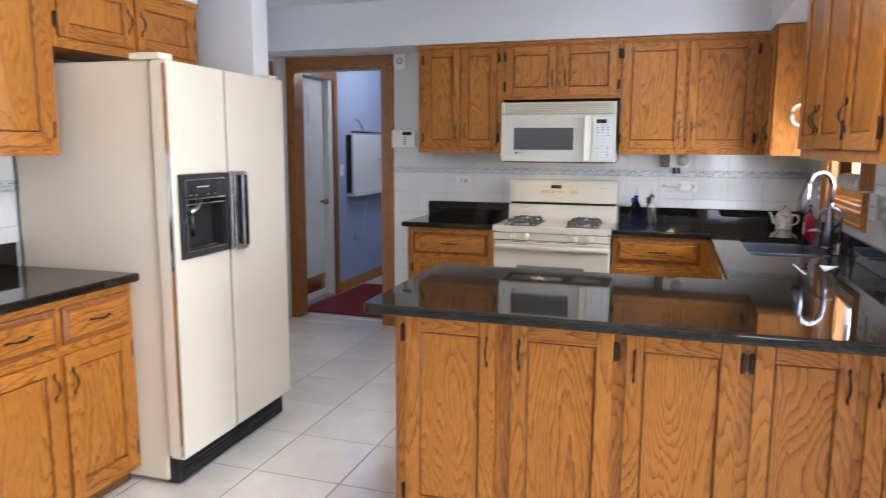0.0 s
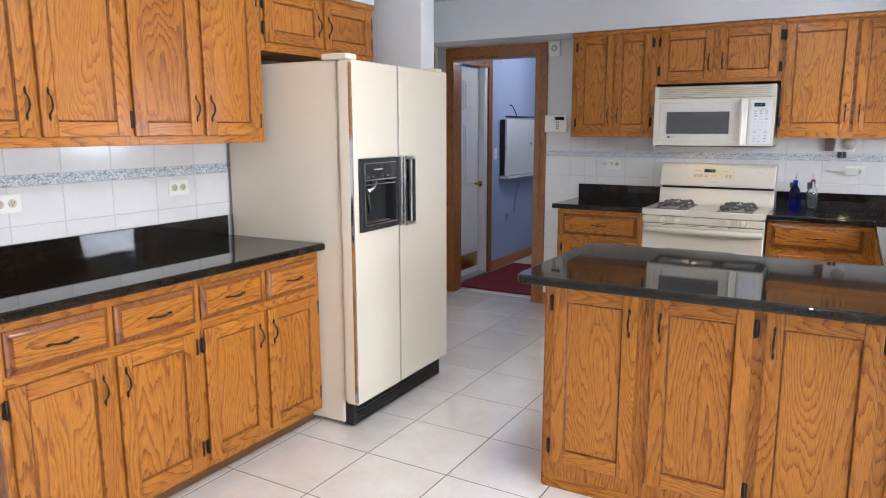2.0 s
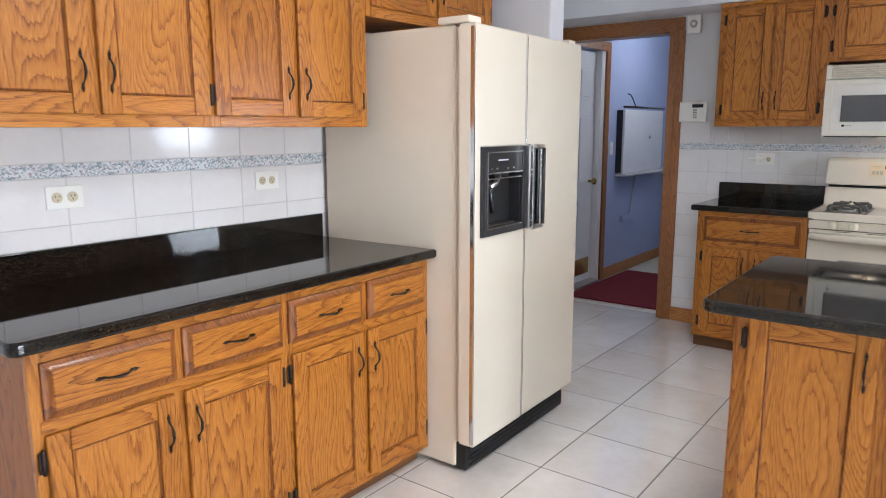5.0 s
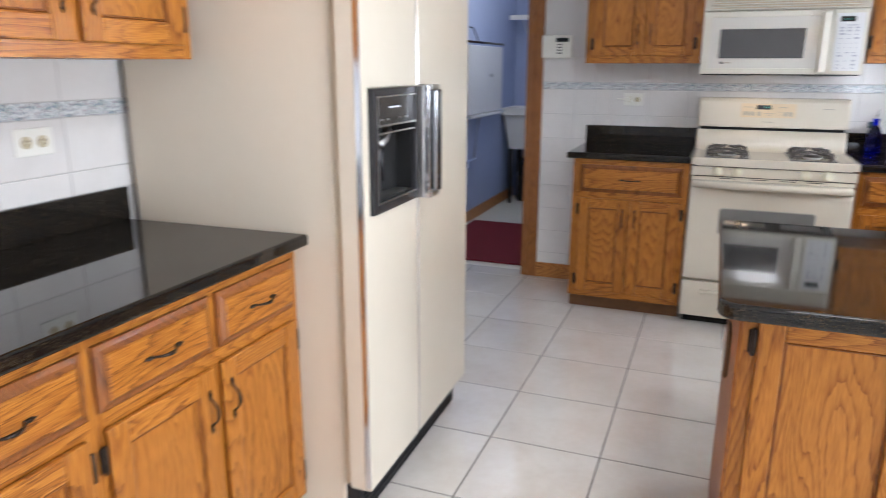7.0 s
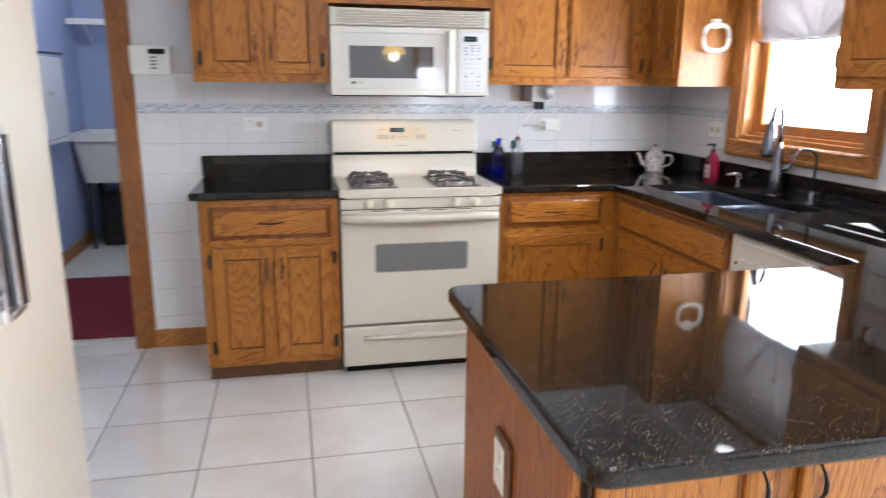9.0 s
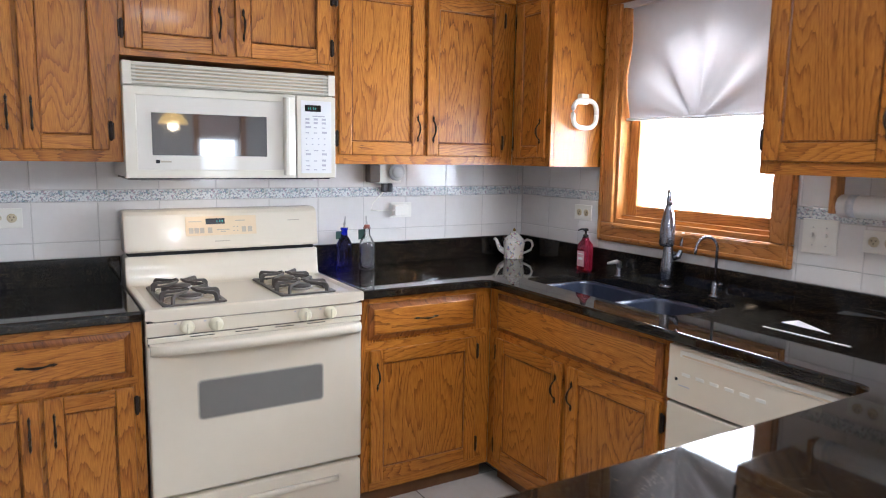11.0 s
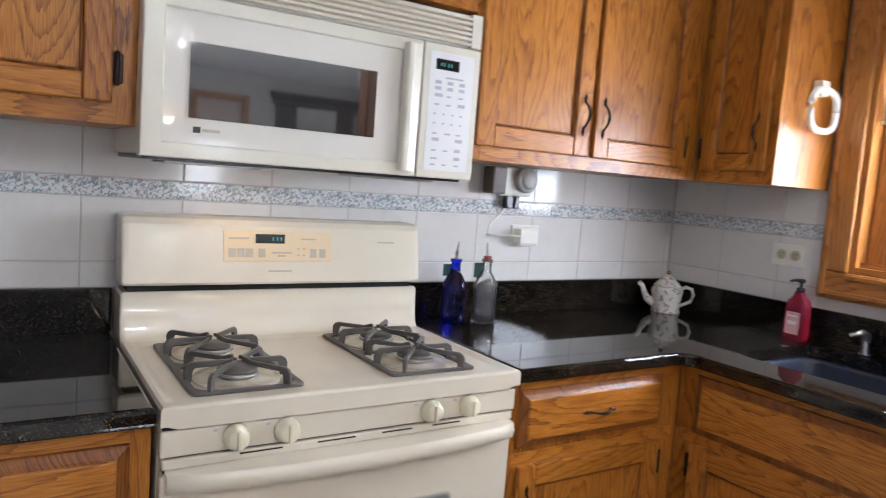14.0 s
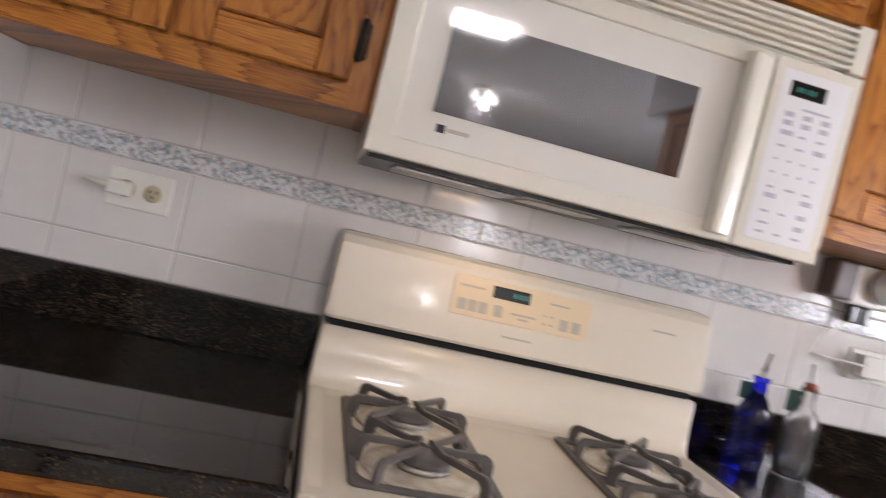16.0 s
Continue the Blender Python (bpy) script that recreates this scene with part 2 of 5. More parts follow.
display = mat("display_window", (0.005, 0.008, 0.008), 0.1)
digits = mat("green_display_digits", (0.02, 0.25, 0.2), 0.4)
digits.node_tree.nodes["Principled BSDF"].inputs["Emission Color"].default_value = (0.35, 0.9, 0.8, 1)
digits.node_tree.nodes["Principled BSDF"].inputs["Emission Strength"].default_value = 0.03
panel_tan = mottled("tan_control_overlay", (0.7, 0.56, 0.36), (0.74, 0.6, 0.4), 10, 0.4)
shade_mat = mottled("translucent_window_shade", (0.5, 0.48, 0.49), (0.6, 0.58, 0.59), 2.5, 0.8, 0.2, 700)
shade_tr = nd(shade_mat, "ShaderNodeBsdfTranslucent", {"Color": (0.5, 0.46, 0.45, 1)})
shade_mix = nd(shade_mat, "ShaderNodeMixShader", {0: 0.009, 1: shade_mat.node_tree.nodes["Principled BSDF"].outputs[0], 2: shade_tr.outputs[0]})
shade_mat.node_tree.links.new(shade_mix.outputs[0], shade_mat.node_tree.nodes["Material Output"].inputs[0])

blind_mat = mottled("thin_pale_blind", (0.6, 0.5, 0.47), (0.68, 0.58, 0.55), 4, 0.8)
blind_mix = nd(blind_mat, "ShaderNodeMixShader", {0: 0.25, 1: blind_mat.node_tree.nodes["Principled BSDF"].outputs[0], 2: nd(blind_mat, "ShaderNodeBsdfTranslucent", {"Color": (0.6, 0.5, 0.46, 1)}).outputs[0]})
blind_mat.node_tree.links.new(blind_mix.outputs[0], blind_mat.node_tree.nodes["Material Output"].inputs[0])


def clear(name, color, rough=0.0):
    m = mat(name, color, rough)
    m.node_tree.nodes["Principled BSDF"].inputs["Transmission Weight"].default_value = 1.0
    m.node_tree.nodes["Principled BSDF"].inputs["IOR"].default_value = 1.45
    return m


glass_clear, glass_blue, glass_pink = clear("clear_glass", (0.95, 0.97, 0.97)), clear("cobalt_glass", (0.012, 0.02, 0.6)), clear("pink_soap", (0.75, 0.06, 0.14))
bottle_glass = clear("pressed_clear_glass", (0.97, 0.98, 0.98), 0.03)
bottle_glass.node_tree.nodes["Principled BSDF"].inputs["Transmission Weight"].default_value = 0.97
glass_pink.node_tree.nodes["Principled BSDF"].inputs["Transmission Weight"].default_value = 0.8
off_white = mottled("off_white_enamel", (0.71, 0.675, 0.57), (0.74, 0.705, 0.6), 3, 0.3, 0.01, 300, 0, 0.35)
lamp_grey = mottled("satin_silver_plastic", (0.62, 0.62, 0.6), (0.72, 0.72, 0.7), 20, 0.22, 0, 0, 0.35)
pane_glass = clear("window_glass", (1, 1, 1))
socket_mat = mottled("almond_receptacle", (0.5, 0.43, 0.28), (0.56, 0.49, 0.33), 10, 0.4)
china = mottled("white_china", (0.74, 0.71, 0.66), (0.8, 0.77, 0.72), 8, 0.12, 0, 0, 0, 0.4)


def flowers(name, base, spots, scale, limit):
    """White glaze with small painted sprigs."""
    m = mat(name, base, 0.15, 0, 0.4)
    co = nd(m, "ShaderNodeTexCoord").outputs["Object"]
    v = nd(m, "ShaderNodeTexVoronoi", {"Vector": co, "Scale": scale})
    n = nd(m, "ShaderNodeTexNoise", {"Vector": co, "Scale": scale * 0.55, "Detail": 3.0, "Distortion": 1.2}).outputs["Fac"]
    s = nd(m, "ShaderNodeSeparateColor", {0: v.outputs["Color"]})
    col = ramp(m, s.outputs[1], [(i / len(spots), c) for i, c in enumerate(spots)])
    fac = nd(m, "ShaderNodeMapRange", {0: n, 1: limit, 2: limit + 0.06}).outputs[0]
    mixn = nd(m, "ShaderNodeMix", {0: fac}, data_type="RGBA")
    mixn.inputs[6].default_value = (*base, 1)
    m.node_tree.links.new(col, mixn.inputs[7])
    to(m, mixn.outputs[2], "Base Color")
    return m


band_tile = flowers("floral_border_tile", (0.7, 0.72, 0.72), [(0.17, 0.25, 0.23), (0.22, 0.31, 0.42), (0.48, 0.35, 0.4), (0.22, 0.3, 0.27), (0.42, 0.48, 0.52)], 185, 0.485)
china_flowers = flowers("flowered_china", (0.76, 0.73, 0.67), [(0.45, 0.25, 0.35), (0.25, 0.3, 0.5), (0.3, 0.4, 0.25), (0.6, 0.45, 0.2), (0.5, 0.3, 0.4)], 90, 0.55)
paper = mottled("white_paper_towel", (0.76, 0.76, 0.76), (0.82, 0.82, 0.82), 20, 0.9, 0.5, 300)
backdrop_mat = mat("bright_overcast_distance", (1, 1, 1), 1)
backdrop_mat.node_tree.nodes["Principled BSDF"].inputs["Emission Color"].default_value = (1, 1, 1, 1)
backdrop_mat.node_tree.nodes["Principled BSDF"].inputs["Emission Strength"].default_value = 3.0
bulb_mat = mat("lit_bulb", (1, 1, 1), 0.5)
bulb_mat.node_tree.nodes["Principled BSDF"].inputs["Emission Color"].default_value = (1, 0.96, 0.9, 1)
bulb_mat.node_tree.nodes["Principled BSDF"].inputs["Emission Strength"].default_value = 8.0
amber_mat = mat("lit_amber_glass", (1, 0.7, 0.3), 0.4)
amber_mat.node_tree.nodes["Principled BSDF"].inputs["Emission Color"].default_value = (1, 0.62, 0.2, 1)
amber_mat.node_tree.nodes["Principled BSDF"].inputs["Emission Strength"].default_value = 3.0

# ---- building helpers ----


def quadbox(bm, a, b):
    """Eight corners and six faces of an upright box; returns its corners."""
    v = [bm.verts.new((x, y, z)) for x in (a[0], b[0]) for y in (a[1], b[1]) for z in (a[2], b[2])]
    for f in ((0, 1, 3, 2), (4, 6, 7, 5), (0, 4, 5, 1), (2, 3, 7, 6), (0, 2, 6, 4), (1, 5, 7, 3)):
        bm.faces.new([v[i] for i in f])
    return v


def box(a, b, bev=0.0, seg=2, bm=None):
    if bm is not None and bev:
        one = box(a, b, bev, seg)
        add(bm, one)
        return bm
    bm = bm or bmesh.new()
    quadbox(bm, a, b)
    if bev:
        bmesh.ops.bevel(bm, geom=bm.edges[:], offset=bev, segments=seg, affect="EDGES", profile=0.5)
    return bm


def add(bm, other, m=None):
    """Joins another bmesh into bm and frees it."""
    vs = {}
    for v in other.verts:
        vs[v] = bm.verts.new(m @ v.co if m else v.co)
    for f in other.faces:
        bm.faces.new([vs[v] for v in f.verts]).smooth = f.smooth
    other.free()
    return bm


def lathe(profile, center=(0, 0, 0), seg=24, bm=None, smooth=True):
    """Turns (radius, height) pairs round the upright axis; closes both ends."""
    bm = bm or bmesh.new()
    rows = []
    for r, z in profile:
        rows.append([bm.verts.new((center[0] + r * math.cos(2 * math.pi * i / seg), center[1] + r * math.sin(2 * math.pi * i / seg), center[2] + z)) for i in range(seg)])
    for lo, hi in zip(rows, rows[1:]):
        for i in range(seg):
            bm.faces.new((lo[i], lo[(i + 1) % seg], hi[(i + 1) % seg], hi[i])).smooth = smooth
    bm.faces.new(rows[0][::-1])
    bm.faces.new(rows[-1])
    return bm


def tube(points, radii, seg=10, bm=None, flat=1.0):
    """Sweeps a circle along points; radii is one number or one a point."""
    bm = bm or bmesh.new()
    pts = [Vector(p) for p in points]
    rr = radii if isinstance(radii, (list, tuple)) else [radii] * len(pts)
    up = Vector((0, 0, 1))
    rows = []
    for i, p in enumerate(pts):
        d = (pts[min(i + 1, len(pts) - 1)] - pts[max(i - 1, 0)]).normalized()
        side = d.cross(up)
        side = (d.cross(Vector((1, 0, 0))) if side.length < 0.05 else side).normalized()
        nor = side.cross(d).normalized()
        rows.append([bm.verts.new(p + rr[i] * (math.cos(a) * side * flat + math.sin(a) * nor)) for a in (2 * math.pi * k / seg for k in range(seg))])
    for lo, hi in zip(rows, rows[1:]):
        for i in range(seg):
            bm.faces.new((lo[i], lo[(i + 1) % seg], hi[(i + 1) % seg], hi[i])).smooth = True
    bm.faces.new(rows[0][::-1])
    bm.faces.new(rows[-1])
    return bm


def slab(outline, z0, z1, holes=(), bev=0.0, seg=3, skip_holes=False):
    """A level slab with an outline and holes, its upper edges rounded."""
    bm = bmesh.new()
    edges = []
    for loop in (outline, *holes):
        vs = [bm.verts.new((x, y, z1)) for x, y in loop]
        edges += [bm.edges.new((vs[i], vs[(i + 1) % len(vs)])) for i in range(len(vs))]
    bmesh.ops.triangle_fill(bm, use_beauty=True, use_dissolve=False, edges=edges)
    top = bm.faces[:]
    ext = bmesh.ops.extrude_face_region(bm, geom=top)
    bmesh.ops.translate(bm, vec=(0, 0, z0 - z1), verts=[g for g in ext["geom"] if isinstance(g, bmesh.types.BMVert)])
    bmesh.ops.recalc_face_normals(bm, faces=bm.faces[:])
    if bev:
        inner = {(round(x, 4), round(y, 4)) for h in holes for x, y in h} if skip_holes else set()
        rim = [e for e in bm.edges if not all((round(v.co.x, 4), round(v.co.y, 4)) in inner for v in e.verts) and all(abs(v.co.z - z1) < 1e-6 or abs(v.co.z - z0) < 1e-6 for v in e.verts) and abs(e.verts[0].co.z - e.verts[1].co.z) < 1e-6
               and len(e.link_faces) == 2 and e.calc_face_angle(0) > 1.0]
        bmesh.ops.bevel(bm, geom=rim, offset=bev, segments=seg, affect="EDGES", profile=0.5)
    return bm


def plate(outline, holes, y0, y1, bev=0.0, seg=2):
    """An upright plate in the plane x-z, from depth y0 (front) to y1, with holes; its edges rounded."""
    bm = slab(outline, -y1, -y0, holes, bev, seg)
    for v in bm.verts:
        v.co = Vector((v.co.x, -v.co.z, v.co.y))
    return bm


def rect(x0, x1, z0, z1):
    return [(x0, z0), (x1, z0), (x1, z1), (x0, z1)]


def arc(cx, cy, r, a0, a1, n=6):
    return [(cx + r * math.cos(radians(a0 + (a1 - a0) * i / n)), cy + r * math.sin(radians(a0 + (a1 - a0) * i / n))) for i in range(n + 1)]


def mesh_of(name, bm, material):
    bmesh.ops.recalc_face_normals(bm, faces=bm.faces[:])
    me = bpy.data.meshes.new(name)
    bm.to_mesh(me)
    bm.free()
    me.materials.append(material)
    return me


def part(name, bm, material, parent, label="", m=None):
    ob = new(name, mesh_of(name, bm, material) if isinstance(bm, bmesh.types.BMesh) else bm)
    ob.parent = parent
    if m is not None:
        ob.matrix_local = m
    return tagged(ob, label)


def thing(name, m, label, category, group=""):
    ob = new(name)
    ob.empty_display_size = 0.1
    ob.matrix_world = m
    return tagged(ob, label, category, group)


def setting(name, bm, material, label="", category=""):
    return tagged(new(name, mesh_of(name, bm, material)), label, category or name.split("_")[0], kind="structure")


def boxes(*pairs, bev=0.0):
    bm = bmesh.new()
    for a, b in pairs:
        box(a, b, bev, 2, bm)
    return bm

# ---- structure ----
CEIL, SOF, UB, UT, CT, CB = 2.46, 2.145, 1.393, 2.14, 0.918, 0.883
NY, EX, WX = 5.108, 1.258, -2.288
floor = setting("floor", boxes(((-3.0, -2.75, -0.12), (1.4, 5.2, 0.0)), ((1.4, -2.75, -0.12), (3.4, 2.04, 0.0))), floor_grout, "cream ceramic tile floor with grey grout", "floor")
laundry_floor = setting("floor_laundry", box((-3.0, 5.2, -0.12), (-1.1, 8.2, -0.002)), vinyl, "pale vinyl floor of the laundry room", "floor")
ceiling = setting("ceiling", box((-3.0, -2.75, CEIL), (3.4, 8.2, CEIL + 0.1)), paint_ceiling, "plain white painted ceiling", "ceiling")
wall_north = setting("wall_north", boxes(((-3.0, NY, 0), (-2.53, NY + 0.12, CEIL)), ((-1.745, NY, 0), (EX + 0.14, NY + 0.12, CEIL)), ((-2.53, NY, 2.05), (-1.745, NY + 0.12, CEIL))),
                     paint_grey, "pale grey wall with a doorway to the laundry", "wall")
WY0, WY1, WZ0, WZ1 = 3.63, 4.435, 1.14, 2.08
wall_east = setting("wall_east", boxes(((EX, WY1, 0), (EX + 0.14, NY, CEIL)), ((EX, 1.9, 0), (EX + 0.14, WY0, CEIL)), ((EX, WY0, 0), (EX + 0.14, WY1, WZ0)), ((EX, WY0, WZ1), (EX + 0.14, WY1, CEIL))),
                    paint_grey, "wall with the sink window and white tiles", "wall")
wall_east_return = setting("wall_east_return", boxes(((EX + 0.14, 1.9, 0), (3.3, 2.04, CEIL))), paint_grey, "pale grey painted wall", "wall")
wall_dining = setting("wall_dining_east", boxes(((3.2, 1.65, 0), (3.34, 1.9, CEIL)), ((3.2, -2.62, 0), (3.34, -0.4, CEIL)), ((3.2, -0.4, 2.2), (3.34, 1.65, CEIL))), paint_grey, "pale grey painted wall with a patio opening", "wall")
wall_south = setting("wall_south", boxes(((-3.0, -2.74, 0), (1.05, -2.6, CEIL)), ((1.6, -2.74, 0), (3.34, -2.6, CEIL)), ((1.05, -2.74, 0), (1.6, -2.6, 0.9)), ((1.05, -2.74, 2.1), (1.6, -2.6, CEIL))),
                     paint_grey, "pale grey painted wall with a window", "wall")
wall_west = setting("wall_west", boxes(((WX - 0.12, -2.6, 0), (WX, 3.25, CEIL))), paint_white, "white wall behind the cabinets", "wall")
wall_stub = setting("wall_stub", box((WX - 0.12, 3.25, 0), (-1.69, 3.39, CEIL), 0.006), paint_white, "white stub wall beside the refrigerator", "wall")
wall_hall = setting("wall_hall", box((-2.8, 3.39, 0), (-2.68, NY, CEIL)), paint_grey, "pale grey painted wall", "wall")
for n, lo, hi in (("soffit_north", (-2.68, 4.785, SOF), (EX, NY, CEIL)), ("soffit_east", (0.935, 1.9, SOF), (EX, 4.785, CEIL)), ("soffit_west", (WX, 0.75, SOF), (-1.93, 3.125, CEIL))):
    setting(n, box(lo, hi), paint_white, "white boxed soffit above the wall cabinets", "soffit")
laundry_west = setting("wall_laundry_west", boxes(((-2.78, 6.02, 0), (-2.65, 8.0, CEIL)), ((-2.78, NY + 0.12, 2.04), (-2.65, 6.02, CEIL)), ((-2.9, NY + 0.12, 0), (-2.79, 6.02, 2.04))), paint_blue, "blue painted laundry wall", "wall")
laundry_north = setting("wall_laundry_north", box((-2.78, 8.0, 0), (-1.1, 8.12, CEIL)), paint_blue, "blue painted laundry wall", "wall")
laundry_east = setting("wall_laundry_east", box((-1.22, NY + 0.12, 0), (-1.1, 8.0, CEIL)), paint_blue, "blue painted laundry wall", "wall")
backdrop = setting("backdrop", boxes(((60, -60, -20), (60.2, 300, 60)), ((-60, 300, -20), (60, 300.2, 60)), ((-60, -60.2, -20), (60, -60, 60))), backdrop_mat, "bright overcast distance outside the windows", "backdrop")

# door casing, baseboards
CY = NY - 0.018
door_1 = setting("door_1_casing", boxes(((-2.59, CY, 0), (-2.53, NY, 2.05)), ((-1.74, CY, 0), (-1.655, NY, 2.05)), bev=0.005), casing_v, "oak casing of the laundry doorway", "door frame")
part("casing_head", box((-2.59, CY, 2.05), (-1.66, NY, 2.132), 0.005), casing_h, door_1)
part("casing_bead", boxes(((-2.565, CY - 0.006, 0), (-2.55, CY, 2.08)), ((-1.72, CY - 0.006, 0), (-1.705, CY, 2.08)), bev=0.002), casing_v, door_1)
part("jamb", boxes(((-2.53, CY + 0.004, 0), (-2.515, NY + 0.13, 2.05)), ((-1.76, CY + 0.004, 0), (-1.74, NY + 0.13, 2.05))), casing_v, door_1)
part("jamb_head", box((-2.515, CY + 0.004, 2.03), (-1.76, NY + 0.13, 2.05)), casing_h, door_1)
setting("casing_hall_casing", box((-2.68, 4.95, 0), (-2.662, 5.03, 2.1), 0.004), casing_v, "oak door casing on the hall wall", "trim")
setting("baseboard", box((-1.66, NY - 0.016, 0), (-1.335, NY, 0.1), 0.004), trim_h, "oak baseboard below the wall tiles", "baseboard")
setting("baseboard_laundry", box((-2.65, 6.1, 0), (-2.634, 7.99, 0.1), 0.004), trim_h, "oak baseboard in the laundry", "baseboard")

# sink window: casing, jambs, sash, panes
window_1 = setting("window_1", boxes(((EX - 0.02, 4.425, 1.145), (EX, 4.51, 2.1)), ((EX - 0.02, 3.555, 1.145), (EX, 3.64, 2.1)), bev=0.006), trim_v, "oak-framed window above the sink", "window")
part("casing_rail", boxes(((EX - 0.02, 3.555, 1.06), (EX, 4.51, 1.145)), ((EX - 0.02, 3.555, 2.1), (EX, 4.51, 2.14)), bev=0.006), trim_h, window_1)
part("casing_bead", boxes(((EX - 0.03, 4.485, 1.07), (EX - 0.02, 4.5, 2.1)), ((EX - 0.03, 3.565, 1.07), (EX - 0.02, 3.58, 2.1)), bev=0.003), trim_v, window_1)
part("casing_bead_rail", boxes(((EX - 0.03, 3.58, 1.072), (EX - 0.02, 4.485, 1.087)), ((EX - 0.026, 3.64, 1.125), (EX - 0.02, 4.425, 1.14)), bev=0.003), trim_h, window_1)
part("jamb", boxes(((EX, 4.41, 1.14), (EX + 0.13, 4.435, 2.08)), ((EX, 3.63, 1.14), (EX + 0.13, 3.655, 2.08))), trim_v, window_1)
part("window_sill", boxes(((EX, 3.655, 1.14), (EX + 0.13, 4.41, 1.165)), ((EX + 0.03, 3.655, 1.165), (EX + 0.06, 4.41, 1.18))), trim_h, window_1)
part("sash_stile", boxes(((EX + 0.06, 4.355, 1.165), (EX + 0.1, 4.41, 2.07)), ((EX + 0.06, 3.655, 1.165), (EX + 0.1, 3.7, 2.07)), bev=0.006), trim_v, window_1)
part("sash_rail", boxes(((EX + 0.06, 3.7, 1.165), (EX + 0.1, 4.355, 1.225)), ((EX + 0.06, 3.7, 2.02), (EX + 0.1, 4.355, 2.07)), bev=0.006), trim_h, window_1)
pane = part("pane", box((EX + 0.078, 3.7, 1.225), (EX + 0.082, 4.355, 2.02)), pane_glass, window_1)
pane.visible_shadow = False
# dining side windows
window_2 = setting("window_2", boxes(((0.97, -2.6, 0.82), (1.05, -2.58, 2.18)), ((1.6, -2.6, 0.82), (1.68, -2.58, 2.18)), ((1.05, -2.6, 0.82), (1.6, -2.58, 0.9)), ((1.05, -2.6, 2.1), (1.6, -2.58, 2.18)), bev=0.005), trim_v, "oak-framed dining window with a lowered blind", "window")
part("blind", box((1.05, -2.64, 1.6), (1.6, -2.63, 2.1)), blind_mat, window_2, "pale backlit blind")
window_3 = setting("window_3", boxes(((3.18, 1.65, 0), (3.2, 1.73, 2.28)), ((3.18, -0.48, 0), (3.2, -0.4, 2.28)), ((3.18, -0.4, 2.2), (3.2, 1.65, 2.28)), ((3.24, 0.6, 0), (3.28, 0.66, 2.2)), bev=0.005), trim_v, "oak-framed patio door", "window")

# dark wooden doorway on the south wall, seen in glossy doors
walnut = oak("dark_stained_doorway_wood", True, (0.012, 0.006, 0.004), (0.035, 0.016, 0.01), (0.06, 0.028, 0.017), 0.3, 0.2)
door_3 = setting("door_3_casing", boxes(((2.02, -2.6, 0), (2.3, -2.56, 2.12)), ((2.86, -2.6, 0), (3.1, -2.56, 2.12)), bev=0.006), walnut, "dark-stained wooden doorway with a heavy cornice", "door frame")
part("cornice", boxes(((1.98, -2.6, 2.12), (3.14, -2.54, 2.2)), ((1.94, -2.6, 2.2), (3.18, -2.51, 2.28)), bev=0.008), walnut, door_3)
part("door_leaf", box((2.3, -2.6, 0), (2.86, -2.585, 2.12)), paint_grey, door_3, "grey door leaf")

# ---- cabinets ----
bump = lambda t, c, wd: math.exp(-(((abs(t) - c) / wd) ** 2))
h_pts, h_rad = [], []
for i in range(33):
    q = -1 + 2 * i / 32
    h_pts.append((0, -0.005 - 0.021 * max(0.0, 1 - (abs(q) / 0.62) ** 2.2), 0.058 * q))
    h_rad.append(0.0026 + 0.0022 * math.exp(-((q / 0.3) ** 2)) + 0.0028 * bump(q, 0.66, 0.06) + 0.003 * bump(q, 0.82, 0.05) - 0.0012 * bump(q, 1.0, 0.06))
HANDLE = mesh_of("handle", tube(h_pts, h_rad, 8), iron)
HINGE = mesh_of("hinge", add(box((-0.011, -0.004, -0.028), (0.011, 0, 0.028), 0.002, 1), tube([(0, -0.006, -0.033), (0, -0.006, -0.03), (0, -0.006, 0.03), (0, -0.006, 0.033)], [0.003, 0.0055, 0.0055, 0.003], 8)), iron)
DT = 0.016


